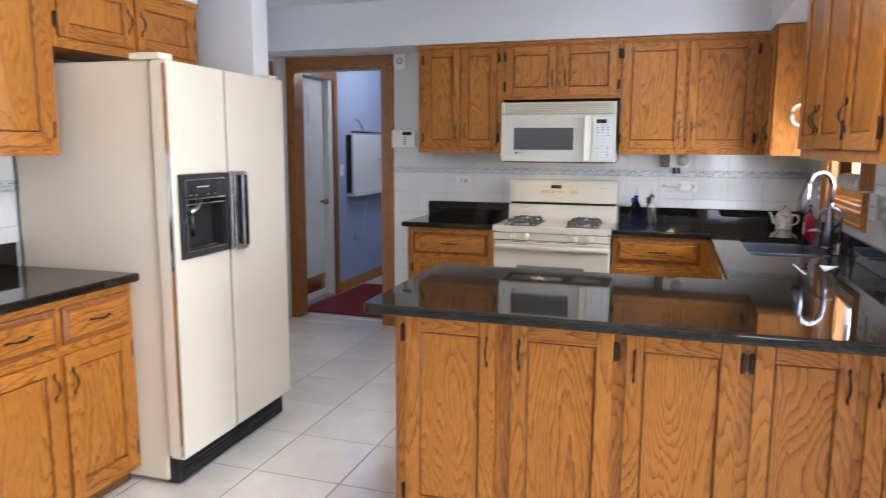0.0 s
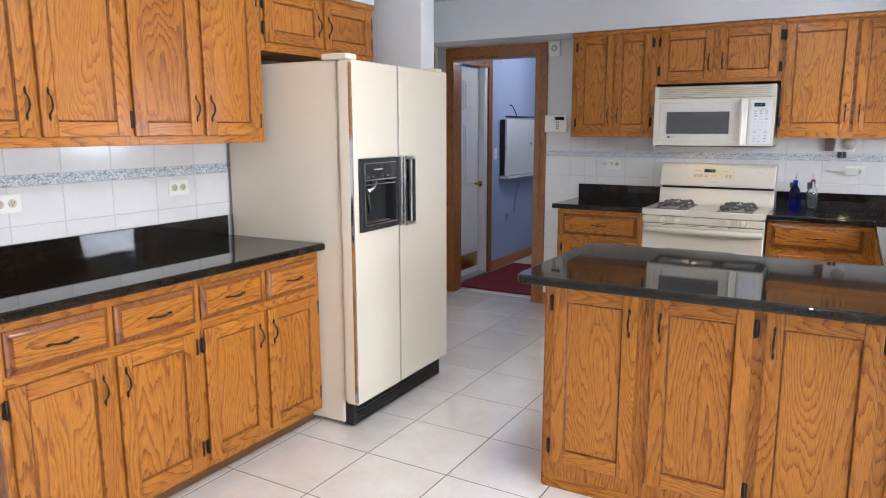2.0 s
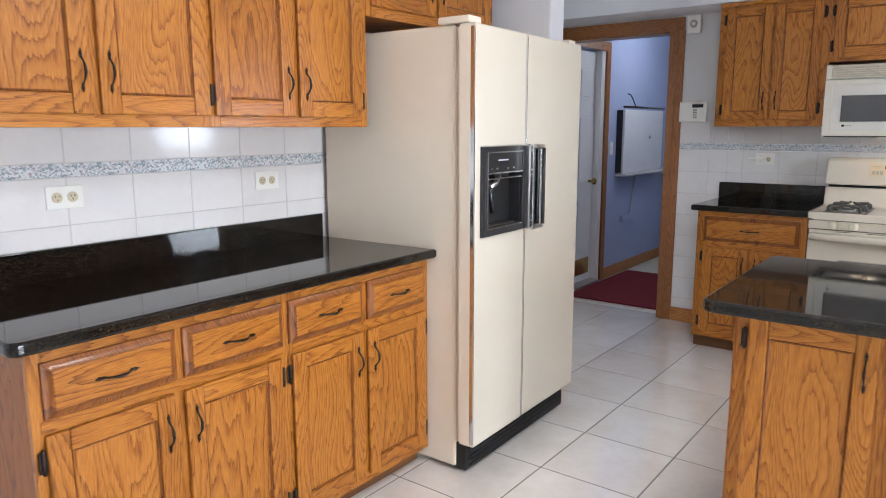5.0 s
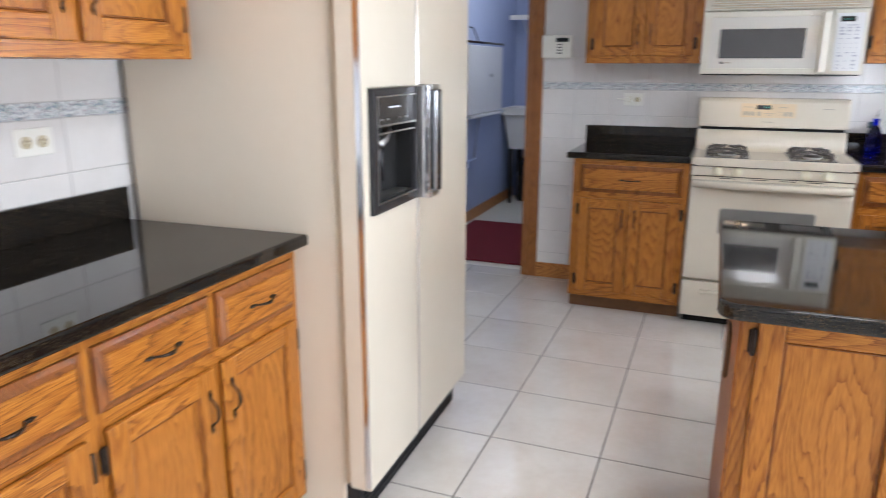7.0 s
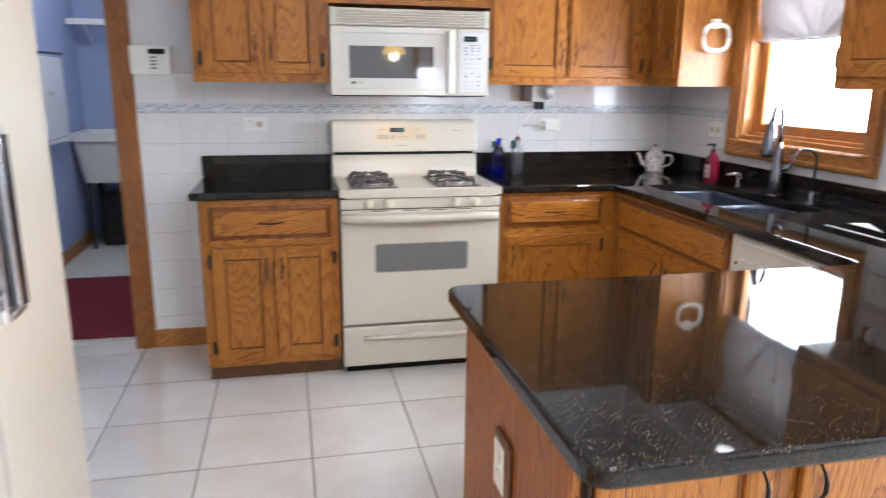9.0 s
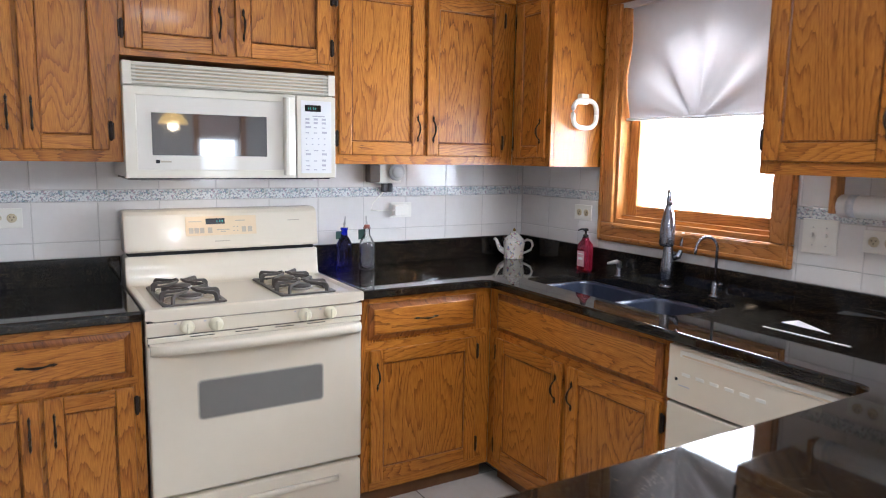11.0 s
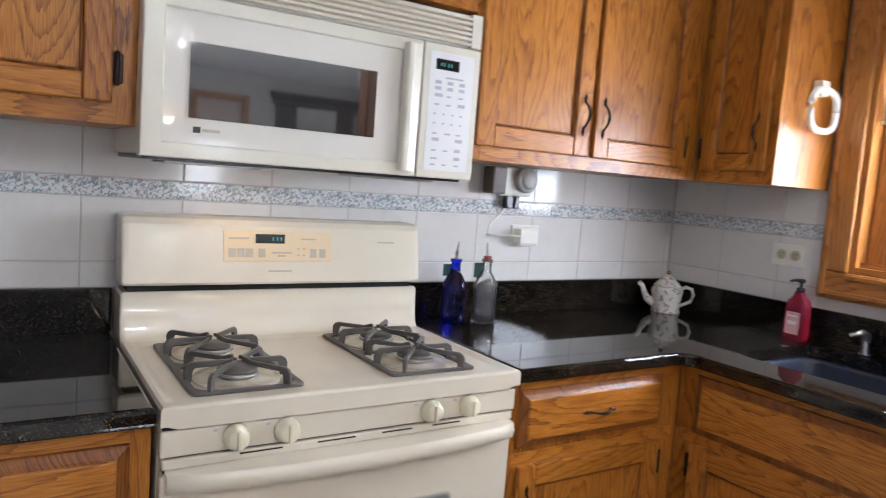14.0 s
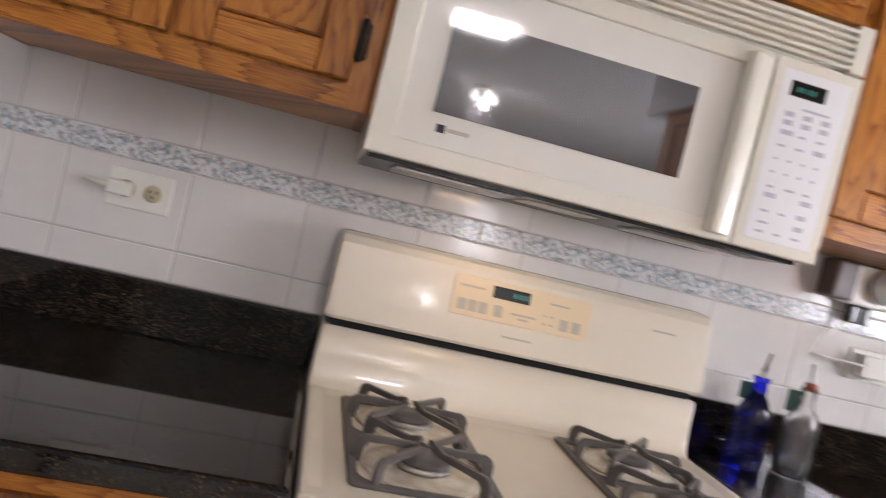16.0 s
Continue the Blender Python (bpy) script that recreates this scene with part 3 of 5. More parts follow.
def door(parent, u0, u1, w0, w1, hinge="L", handle="top", hinges=2, s=0.055):
    """A framed oak door on a cabinet front whose face is y = 0: stiles, rails, recessed panel, handle, hinges."""
    d = part("door", box((u0 + s - 0.006, -0.006, w0 + s - 0.006), (u1 - s + 0.006, 0.003, w1 - s + 0.006)), oak_v, parent, "oak door with a recessed flat panel")
    for a in (u0, u1 - s):
        part("stile", box((a, -DT - 0.001, w0), (a + s, -0.003, w1), 0.004), oak_v, d)
    for z0 in (w0, w1 - s):
        part("rail", box((u0 + s + 0.0005, -DT, z0), (u1 - s - 0.0005, -0.003, z0 + s), 0.004), oak_h, d)
    b = bmesh.new()
    i0, i1, j0, j1, e = u0 + s, u1 - s, w0 + s, w1 - s, 0.007
    for p in (((i0, -0.0112, j0), (i0 + e, -0.0058, j1)), ((i1 - e, -0.0112, j0), (i1, -0.0058, j1)), ((i0 + e, -0.0112, j0), (i1 - e, -0.0058, j0 + e)), ((i0 + e, -0.0112, j1 - e), (i1 - e, -0.0058, j1))):
        box(p[0], p[1], 0.003, 1, b)
    # shadow line round the panel, painted as darker oak
    part("moulding", b, oak_edge, d, "inner moulding with its shadow line in the colour")
    hu = u1 - 0.028 if hinge == "L" else u0 + 0.028
    if handle:
        part("handle", HANDLE, None, d, "black bronze pull", pose(hu, -DT + 0.001, w1 - 0.105 if handle == "top" else w0 + 0.115))
    gu = u0 - 0.008 if hinge == "L" else u1 + 0.008
    if hinges:
        for z in (w0 + 0.065, w1 - 0.065):
            part("hinge", HINGE, None, d, "black hinge", pose(gu, -0.0035, z))
    return d


def drawer(parent, u0, u1, w0, w1, handle=True):
    """A drawer front: a thin square edge, a wide darker cove and a raised level field."""
    def shell(rows, cap):
        b = bmesh.new()
        vs = [[b.verts.new(c) for c in ((u0 + e, y, w0 + e), (u1 - e, y, w0 + e), (u1 - e, y, w1 - e), (u0 + e, y, w1 - e))] for e, y in rows]
        for lo, hi in zip(vs, vs[1:]):
            for i in range(4):
                b.faces.new((lo[i], lo[(i + 1) % 4], hi[(i + 1) % 4], hi[i]))
        if cap:
            b.faces.new(vs[-1])
        b.faces.new(vs[0][::-1])
        return b
    d = part("drawer_front", shell(((0.021, 0.0), (0.021, -0.018), (0.0225, -0.0215), (0.0245, -0.0225)), True), oak_h, parent, "oak drawer front with coved edges")
    # cove darkened by colour, same oak as the panel mouldings
    part("coved_edge", shell(((0.0, 0.0), (0.0, -0.008), (0.0015, -0.0095), (0.006, -0.0105), (0.012, -0.0125), (0.017, -0.0155), (0.0208, -0.0185)), True), oak_edge, d, "cove in the darker recess oak")
    if handle:
        part("handle", HANDLE, None, d, "black bronze pull", pose((u0 + u1) / 2, -0.0215, (w0 + w1) / 2, 0, 90, 0))
    return d


def carcass(parent, w, depth, z0, z1, kick=0.0, rail=0.035, lid=True, side=None):
    """The body of a cabinet, with level face rails, and a toe board set back."""
    body = part("face_frame", box((0, 0, z0), (w, 0.02, z1), 0.0015), oak_v, parent)
    for a in (0, w - 0.018):
        part("side_board", box((a, 0.0205, z0), (a + 0.018, depth, z1)), side or oak_side, body)
    part("bottom_board", box((0.018, 0.02, z0), (w - 0.018, depth - 0.01, z0 + 0.018)), oak_h, body)
    if lid:
        part("top_board", box((0.018, 0.02, z1 - 0.018), (w - 0.018, depth - 0.01, z1)), oak_h, body)
    for a, b in ((z0, z0 + rail), (z1 - rail, z1)):
        part("face_rail", box((0.036, -0.002, a), (w - 0.036, 0.0, b)), oak_h, body)
    if kick:
        part("face_rail", box((0.02, -0.002, 0.668), (w - 0.02, 0.0, 0.7)), oak_h, body)
    if z0 > 1.0:
        part("crown_strip", box((0.0, -0.014, z1 - 0.022), (w, -0.002, z1), 0.004), oak_h, body)
    if kick:
        part("toe_board", box((0.0, kick, 0), (w, kick + 0.018, z0)), toe, body)
    return body


WEST = lambda y, z=0.0: pose(-1.70, y, z, 0, 0, 90)
# base run along the west wall
c = thing("base_cabinet", pose(-1.70, 0.797, 0, 0, 0, 90), "honey oak base cabinet with two drawers and two doors", "cabinet", "west base cabinets")
carcass(c, 0.773, 0.58, 0.075, CB, 0.06, 0.04)
for a, b in ((0.028, 0.378), (0.4, 0.75)):
    drawer(c, a, b, 0.705, 0.847)
door(c, 0.024, 0.364, 0.105, 0.667, "L")
door(c, 0.396, 0.738, 0.105, 0.667, "R")
c = thing("base_cabinet", pose(-1.70, 1.571, 0, 0, 0, 90), "honey oak base cabinet with two drawers beside the refrigerator", "cabinet", "west base cabinets")
carcass(c, 0.724, 0.58, 0.075, CB, 0.06, 0.04)
for a, b in ((0.003, 0.341), (0.368, 0.696)):
    drawer(c, a, b, 0.705, 0.847)
door(c, 0.01, 0.336, 0.105, 0.667, "L")
door(c, 0.364, 0.695, 0.105, 0.667, "R")
# wall cabinets on the west wall
for y, w, ds in ((0.756, 0.744, (0.032, 0.37, 0.393, 0.738)), (1.5005, 0.7215, (0.014, 0.34, 0.365, 0.684))):
    c = thing("wall_cabinet", pose(-1.94, y, 0, 0, 0, 90), "honey oak wall cabinet with two doors above the counter", "cabinet", "west wall cabinets")
    carcass(c, w, 0.345, UB, UT, 0, 0.036)
    door(c, ds[0], ds[1], 1.428, 2.105, "L", "bottom")
    door(c, ds[2], ds[3], 1.428, 2.105, "R", "bottom")
c = thing("wall_cabinet", pose(-1.94, 2.2225, 0, 0, 0, 90), "short honey oak wall cabinet above the refrigerator", "cabinet", "west wall cabinets")
carcass(c, 0.9, 0.345, 1.82, UT, 0, 0.036)
door(c, 0.022, 0.429, 1.86, 2.105, "L", "bottom")
door(c, 0.455, 0.862, 1.86, 2.105, "R", "bottom")

# range wall: base cabinets
c = thing("base_cabinet", pose(-1.332, 4.55, 0), "honey oak base cabinet with a drawer beside the range", "cabinet", "range wall base cabinets")
carcass(c, 0.618, 0.55, 0.085, CB, 0.06, 0.04)
drawer(c, 0.043, 0.583, 0.698, 0.85)
door(c, 0.045, 0.313, 0.12, 0.663, "L")
door(c, 0.325, 0.585, 0.12, 0.663, "R")
c = thing("base_cabinet", pose(0.07, 4.55, 0), "honey oak corner base cabinet with a drawer", "cabinet", "range wall base cabinets")
carcass(c, 0.61, 0.55, 0.085, CB, 0.06, 0.04)
drawer(c, 0.028, 0.53, 0.714, 0.857)
door(c, 0.036, 0.532, 0.125, 0.67, "R")
# range wall: wall cabinets
c = thing("wall_cabinet", pose(-1.34, 4.795, 0), "honey oak wall cabinet with two doors", "cabinet", "range wall cabinets")
carcass(c, 0.622, 0.305, UB, UT, 0, 0.036)
door(c, 0.045, 0.311, 1.433, 2.105, "L", "bottom", s=0.05)
door(c, 0.324, 0.577, 1.433, 2.105, "R", "bottom", s=0.05)
c = thing("wall_cabinet", pose(-0.7175, 4.795, 0), "short honey oak wall cabinet above the microwave", "cabinet", "range wall cabinets")
carcass(c, 0.782, 0.305, 1.757, UT, 0, 0.036)
door(c, 0.016, 0.362, 1.78, 2.105, "L", "bottom")
door(c, 0.392, 0.76, 1.78, 2.105, "R", "bottom")
c = thing("wall_cabinet", pose(0.065, 4.795, 0), "honey oak wall cabinet with two doors beside the microwave", "cabinet", "range wall cabinets")
carcass(c, 0.885, 0.305, UB, UT, 0, 0.036)
door(c, 0.014, 0.4, 1.43, 2.105, "L", "bottom")
door(c, 0.42, 0.812, 1.43, 2.105, "R", "bottom")
# east wall: corner wall cabinet and the one past the window
c = thing("wall_cabinet", pose(0.95, 4.7935, 0, 0, 0, -90), "narrow honey oak corner wall cabinet", "cabinet", "east wall cabinets")
carcass(c, 0.275, 0.3, UB, UT, 0, 0.036, True, oak_v)
door(c, 0.03, 0.25, 1.43, 2.105, "L", "bottom", s=0.05)
c = thing("wall_cabinet", pose(0.95, 3.5, 0, 0, 0, -90), "honey oak wall cabinet beside the sink window", "cabinet", "east wall cabinets")
carcass(c, 1.35, 0.3, UB, UT, 0, 0.036)
door(c, 0.016, 0.408, 1.433, 2.105, "L", "bottom")
door(c, 0.42, 0.818, 1.433, 2.105, "R", "bottom")
door(c, 0.88, 1.26, 1.43, 2.105, "R", "bottom")
# sink base
c = thing("sink_cabinet", pose(0.68, 4.5495, 0, 0, 0, -90), "honey oak sink cabinet with a wide false drawer front", "cabinet")
carcass(c, 0.985, 0.57, 0.085, CB, 0.06, 0.04, False)
drawer(c, 0.064, 0.96, 0.7, 0.86, False)
door(c, 0.066, 0.49, 0.125, 0.67, "L")
door(c, 0.526, 0.96, 0.125, 0.67, "R")
# peninsula
PY = 2.27
c = thing("peninsula_cabinet", pose(-0.505, PY, 0), "honey oak peninsula cabinet with tall doors under the granite", "cabinet")
carcass(c, 1.745, 0.655, 0.0, CB, 0, 0.05)
part("base_moulding", boxes(((0.0, -0.012, 0), (1.745, 0.0, 0.03)), bev=0.004), oak_h, c)
part("side_panel", box((-0.008, 0.0, 0), (0.0, 0.655, CB), 0.002), oak_side, c)
for a, b, hg in ((0.033, 0.363, "L"), (0.42, 0.758, "R"), (0.797, 1.138, "R"), (1.18, 1.464, "L"), (1.491, 1.7, "R")):
    door(c, a, b, 0.115, 0.845, hg)

# ---- counters ----
OV = 0.038
tagged(new("countertop", mesh_of("countertop", slab([(WX, 0.75), (WX, 2.272), (-1.65, 2.294)] + arc(-1.68, 0.78, 0.03, 0, -90, 5), CB, CT, (), 0.009, 6), granite)), "polished black granite countertop on the west cabinets", "countertop")
tagged(new("countertop", mesh_of("countertop", slab([(-1.365, NY), (-0.7135, NY), (-0.7135, 4.512), (-1.365, 4.512)], CB, CT, (), 0.009), granite)), "polished black granite countertop beside the range", "countertop")
PX0, PY0, PY1 = -0.565, 2.085, 2.945
sx0, sx1, sy0, sy1 = 0.79, 1.16, 3.675, 4.47
hole = arc(sx0 + 0.05, sy0 + 0.05, 0.05, 180, 270) + arc(sx1 - 0.05, sy0 + 0.05, 0.05, 270, 360) + arc(sx1 - 0.05, sy1 - 0.05, 0.05, 0, 90) + arc(sx0 + 0.05, sy1 - 0.05, 0.05, 90, 180)
outline = [(0.0665, NY), (EX, NY), (EX, PY0)] + arc(PX0 + 0.04, PY0 + 0.04, 0.04, 270, 180) + arc(PX0 + 0.04, PY1 - 0.04, 0.04, 180, 90) + arc(0.6, PY1 + 0.04, 0.04, -90, 0) + arc(0.6, 4.472, 0.04, 0, 90) + [(0.0665, 4.512)]
tagged(new("countertop", mesh_of("countertop", slab(outline, CB, CT, (hole,), 0.009, 6, True), granite)), "polished black granite countertop over sink and peninsula", "countertop")
for n, a, b in (("west", (WX, 0.75, CT), (WX + 0.02, 2.272, CT + 0.1)), ("range", (-1.365, NY - 0.022, CT), (-0.7135, NY, CT + 0.105)), ("range", (0.0665, NY - 0.022, CT), (EX - 0.022, NY, CT + 0.105)),
                ("east", (EX - 0.022, 2.085, CT), (EX, NY, CT + 0.105))):
    tagged(new("backsplash_slab", mesh_of("backsplash_slab", box(a, b, 0.003), granite)), "low polished black granite upstand behind the " + n + " counter", "backsplash")

# ---- refrigerator ----
f = thing("refrigerator", pose(-1.466, 2.292, 0, 0, 0, 91.3), "bisque side-by-side refrigerator with a black ice dispenser", "refrigerator")
part("cabinet_shell", box((0.012, 0.095, 0.02), (0.893, 0.79, 1.765), 0.012), cream_tex, f)
# seal takes the beige-brown of the shadow between door and case
part("gasket", box((0.02, 0.072, 0.134), (0.885, 0.096, 1.755)), cream_dark, f, "door seal coloured like the shade in its gap")
DZ0, DZ1 = 0.134, 1.762
du0, du1, dz0, dz1 = 0.042, 0.36, 0.975, 1.318
fd = part("freezer_door", plate(rect(0, 0.378, DZ0, DZ1), (rect(0.04, 0.362, dz0, dz1),), 0.0, 0.072, 0.006), cream, f, "bisque freezer door")
part("door_back", box((0.04, 0.068, dz0), (0.362, 0.073, dz1)), cream, fd)
rd = part("fridge_door", box((0.39, 0, DZ0), (0.892, 0.072, DZ1), 0.008), cream, f, "bisque refrigerator door")
part("edge_trim", box((-0.004, 0.002, DZ0 + 0.01), (0.004, 0.02, DZ1 - 0.01), 0.002), chrome, fd, "chrome edge strip")
part("edge_trim", box((-0.0035, 0.02, DZ0 + 0.01), (0.002, 0.07, DZ1 - 0.01)), cream_tex, fd, "beige door edge")
part("edge_trim", box((0.378, -0.004, DZ0 + 0.01), (0.3835, 0.06, DZ1 - 0.01), 0.002), chrome, fd, "chrome edge strip")
part("edge_trim", box((0.3865, 0.004, DZ0 + 0.01), (0.39, 0.06, DZ1 - 0.01)), steel, rd)
disp = part("dispenser_frame", plate(rect(du0, du1, dz0, dz1), (rect(du0 + 0.03, du1 - 0.022, dz0 + 0.028, dz1 - 0.022),), -0.012, 0.006, 0.003), dark_grey, fd, "charcoal dispenser frame")
part("control_strip", box((du0 + 0.03, -0.009, dz1 - 0.1), (du1 - 0.022, 0.006, dz1 - 0.022), 0.002), black_plastic, disp)
part("recess", boxes(((du0 + 0.03, 0.05, dz0 + 0.028), (du1 - 0.022, 0.055, dz1 - 0.1)), ((du0 + 0.03, 0.0, dz0 + 0.028), (du0 + 0.034, 0.05, dz1 - 0.1)), ((du1 - 0.026, 0.0, dz0 + 0.028), (du1 - 0.022, 0.05, dz1 - 0.1)), ((du0 + 0.034, 0.0, dz0 + 0.028), (du1 - 0.026, 0.05, dz0 + 0.034))), gap_black, disp)
part("inner_trim", boxes(((du0 + 0.028, -0.0135, dz0 + 0.026), (du0 + 0.032, -0.009, dz1 - 0.02)), ((du0 + 0.032, -0.0135, dz1 - 0.024), (du1 - 0.022, -0.009, dz1 - 0.02)), ((du0 + 0.032, -0.0135, dz0 + 0.026), (du1 - 0.022, -0.009, dz0 + 0.03)), ((du0 + 0.032, -0.0135, dz1 - 0.104), (du1 - 0.022, -0.009, dz1 - 0.1))), steel, disp, "thin silver trim")
for x in (0.095, 0.135, 0.215, 0.262):
    part("button", box((x, -0.0115, dz1 - 0.088), (x + 0.014, -0.009, dz1 - 0.082), 0.001), steel, disp)
part("strip_trim", boxes(((du0 + 0.032, -0.0125, dz1 - 0.103), (du1 - 0.022, -0.0085, dz1 - 0.099)), ((du0 + 0.034, -0.0105, dz1 - 0.125), (du1 - 0.026, -0.0065, dz1 - 0.121))), steel, disp, "thin silver strips")
part("ink_mark", box((0.15, -0.0105, dz1 - 0.055), (0.225, -0.009, dz1 - 0.05)), ink, disp)
part("drip_grille", boxes(*[((du0 + 0.045 + 0.017 * i, 0.002, dz0 + 0.034), (du0 + 0.051 + 0.017 * i, 0.046, dz0 + 0.04)) for i in range(13)]), steel, disp)
part("lever", tube([(0.135, 0.035, 1.2), (0.135, 0.025, 1.17), (0.135, 0.012, 1.13), (0.135, 0.01, 1.06)], [0.01, 0.012, 0.012, 0.008], 8), dark_grey, disp)
part("lever", tube([(0.21, 0.035, 1.215), (0.2, 0.02, 1.2), (0.17, 0.012, 1.175), (0.12, 0.012, 1.16)], [0.012, 0.012, 0.01, 0.012], 8), steel, disp)
part("handle", boxes(((0.3625, -0.03, dz0 - 0.002), (0.377, 0.0, dz1 + 0.002)), bev=0.004), steel, fd, "silver and black grip")
part("grip", box((0.366, -0.046, dz0 - 0.004), (0.376, -0.03, dz1 + 0.004), 0.003), chrome, fd)
part("handle", box((0.392, -0.03, dz0 - 0.004), (0.412, 0.0, dz1 + 0.004), 0.004), black_plastic, rd, "black grip")
for z in (dz0 - 0.004, dz1 - 0.012):
    part("bracket", box((0.392, -0.046, z), (0.462, -0.0305, z + 0.016), 0.003), steel, rd)
part("grip", box((0.424, -0.05, dz0 + 0.012), (0.436, -0.02, dz1 - 0.012), 0.004), chrome, rd)
part("grip", box((0.44, -0.054, dz0 + 0.012), (0.46, -0.002, dz1 - 0.012), 0.004), black_plastic, rd)
part("kick_grille", box((0.02, 0.05, 0.012), (0.885, 0.11, 0.128), 0.004), kick_black, f, "black kick grille")
for i in range(5):
    part("slat", box((0.04, 0.044, 0.022 + 0.02 * i), (0.865, 0.051, 0.031 + 0.02 * i), 0.002, 1), kick_black, f)
part("hinge_cover", box((0.0, 0.03, 1.765), (0.085, 0.17, 1.792), 0.006), cream_tex, f)
part("hinge_cover", box((0.82, 0.03, 1.765), (0.888, 0.12, 1.782), 0.005), cream_tex, f)

# ---- range ----


def rounded(x0, x1, y0, y1, r):
    return arc(x0 + r, y0 + r, r, 180, 270) + arc(x1 - r, y0 + r, r, 270, 360) + arc(x1 - r, y1 - r, r, 0, 90) + arc(x0 + r, y1 - r, r, 90, 180)


knob_mat = mottled("ivory_knob", (0.72, 0.67, 0.5), (0.76, 0.71, 0.55), 8, 0.3)
RX, RY = -0.7085, 4.52
g = thing("gas_range", pose(RX, RY, 0), "bisque gas range with four burners and grey grates", "stove")
RW = 0.77
part("body", box((0.004, 0.03, 0.05), (RW - 0.004, 0.575, 0.876), 0.003), cream, g)
part("toe_gap", box((0.02, 0.06, 0.0), (RW - 0.02, 0.55, 0.05)), gap_black, g)
dr = part("drawer", box((0.004, 0.0, 0.05), (RW - 0.004, 0.03, 0.25), 0.008, 3), cream, g, "bisque storage drawer")
b = bmesh.new()
rows = []
for k in range(13):
    u = 0.1 + (RW - 0.2) * k / 12
    dip = 0.02 * (1 - abs(k - 6) / 6)
    rows.append([b.verts.new(v) for v in ((u, -0.0005, 0.205), (u, -0.012, 0.2), (u, -0.012, 0.185 - dip * 0.3), (u, -0.0005, 0.182 - dip * 0.3))])
for lo, hi in zip(rows, rows[1:]):
    for i in range(3):
        b.faces.new((lo[i], lo[i + 1], hi[i + 1], hi[i])).smooth = True
    b.faces.new((lo[3], lo[0], hi[0], hi[3]))
b.faces.new(rows[0])
b.faces.new(rows[-1])
part("pull_lip", b, cream, dr)
od = part("oven_door", box((0.004, -0.005, 0.264), (RW - 0.004, 0.03, 0.795), 0.008, 3), cream, g, "bisque oven door with a grey window")
part("oven_window", plate(rounded(0.165, 0.605, 0.525, 0.655, 0.012), (), -0.0072, -0.0045, 0.001, 1), glass_oven, od, "grey patterned window")
part("window_fade", plate(rounded(0.157, 0.613, 0.518, 0.662, 0.016), (), -0.0056, -0.0045, 0.0003, 1), oven_fade_2, od)
part("window_fade", plate(rounded(0.161, 0.609, 0.5215, 0.6585, 0.014), (), -0.0064, -0.0045, 0.0003, 1), oven_fade_1, od)
hp = [(0.012 + (RW - 0.024) * k / 16, -0.02 - 0.034 * math.sin(math.pi * k / 16) ** 0.6, 0.785) for k in range(17)]
b = bmesh.new()
rows = []
for x, y, z in hp:
    rows.append([b.verts.new(v) for v in ((x, 0.0, z + 0.018), (x, y, z + 0.016), (x, y - 0.006, z), (x, y, z - 0.018), (x, y + 0.012, z - 0.02), (x, 0.0, z + 0.008))])
for lo, hi in zip(rows, rows[1:]):
    for i in range(6):
        b.faces.new((lo[i], lo[(i + 1) % 6], hi[(i + 1) % 6], hi[i])).smooth = i in (1, 2, 3)
b.faces.new(rows[0])
b.faces.new(rows[-1])
part("handle", b, cream, od, "wide bisque door handle")
part("vent_gap", box((0.01, 0.004, 0.797), (RW - 0.01, 0.03, 0.824)), gap_black, g)
part("vent_strip", box((0.006, -0.004, 0.8035), (RW - 0.006, 0.012, 0.822), 0.003), cream, g)
for u0, u1 in ((0.14, 0.22), (0.29, 0.37), (0.43, 0.5), (0.55, 0.62)):
    part("vent_slot", box((u0, -0.0048, 0.8145), (u1, -0.0035, 0.8175)), gap_black, g)
cp = part("control_panel", box((0.002, -0.006, 0.826), (RW - 0.002, 0.03, 0.8745), 0.004), cream, g)
part("panel_gap", box((0.006, -0.003, 0.8745), (RW - 0.006, 0.03, 0.8775)), gap_black, g)
for u in (0.13, 0.225, 0.54, 0.637):
    k = part("knob", lathe([(0.024, 0.0), (0.024, 0.007), (0.021, 0.01), (0.0195, 0.022), (0.0135, 0.025), (0.0, 0.0255)], (0, 0, 0), 28), knob_mat, cp, "ivory burner knob", pose(u, -0.006, 0.851, 90, 0, 0))
    part("grip", box((-0.004, -0.017, 0.018), (0.004, 0.017, 0.031), 0.002), knob_mat, k)
    part("dial_mark", box((u - 0.04, -0.0068, 0.864), (u - 0.032, -0.0058, 0.868)), ink, cp)
# cooktop: a slab with a raised rim and a riser sweeping up to the back console
prof = [(-0.012, 0.8775), (-0.0165, 0.88), (-0.0165, 0.9145), (-0.0145, 0.9185), (-0.01, 0.9205), (0.012, 0.9195), (0.022, 0.914), (0.43, 0.913), (0.455, 0.918), (0.468, 0.935), (0.474, 0.97), (0.478, 1.028), (0.575, 1.028), (0.575, 0.8775)]
b = bmesh.new()
cols = []
for u, lift in ((0.0, -0.006), (0.004, 0.0), (0.012, 0.0), (0.03, 0.0), (RW - 0.03, 0.0), (RW - 0.012, 0.0), (RW - 0.004, 0.0), (RW, -0.006)):
    cols.append([b.verts.new((u, y, max(0.8775, (z if z > 0.95 or 0.02 < u < RW - 0.02 else max(z, min(0.919, z + 0.006))) + (lift if z > 0.9 else 0)))) for y, z in prof])
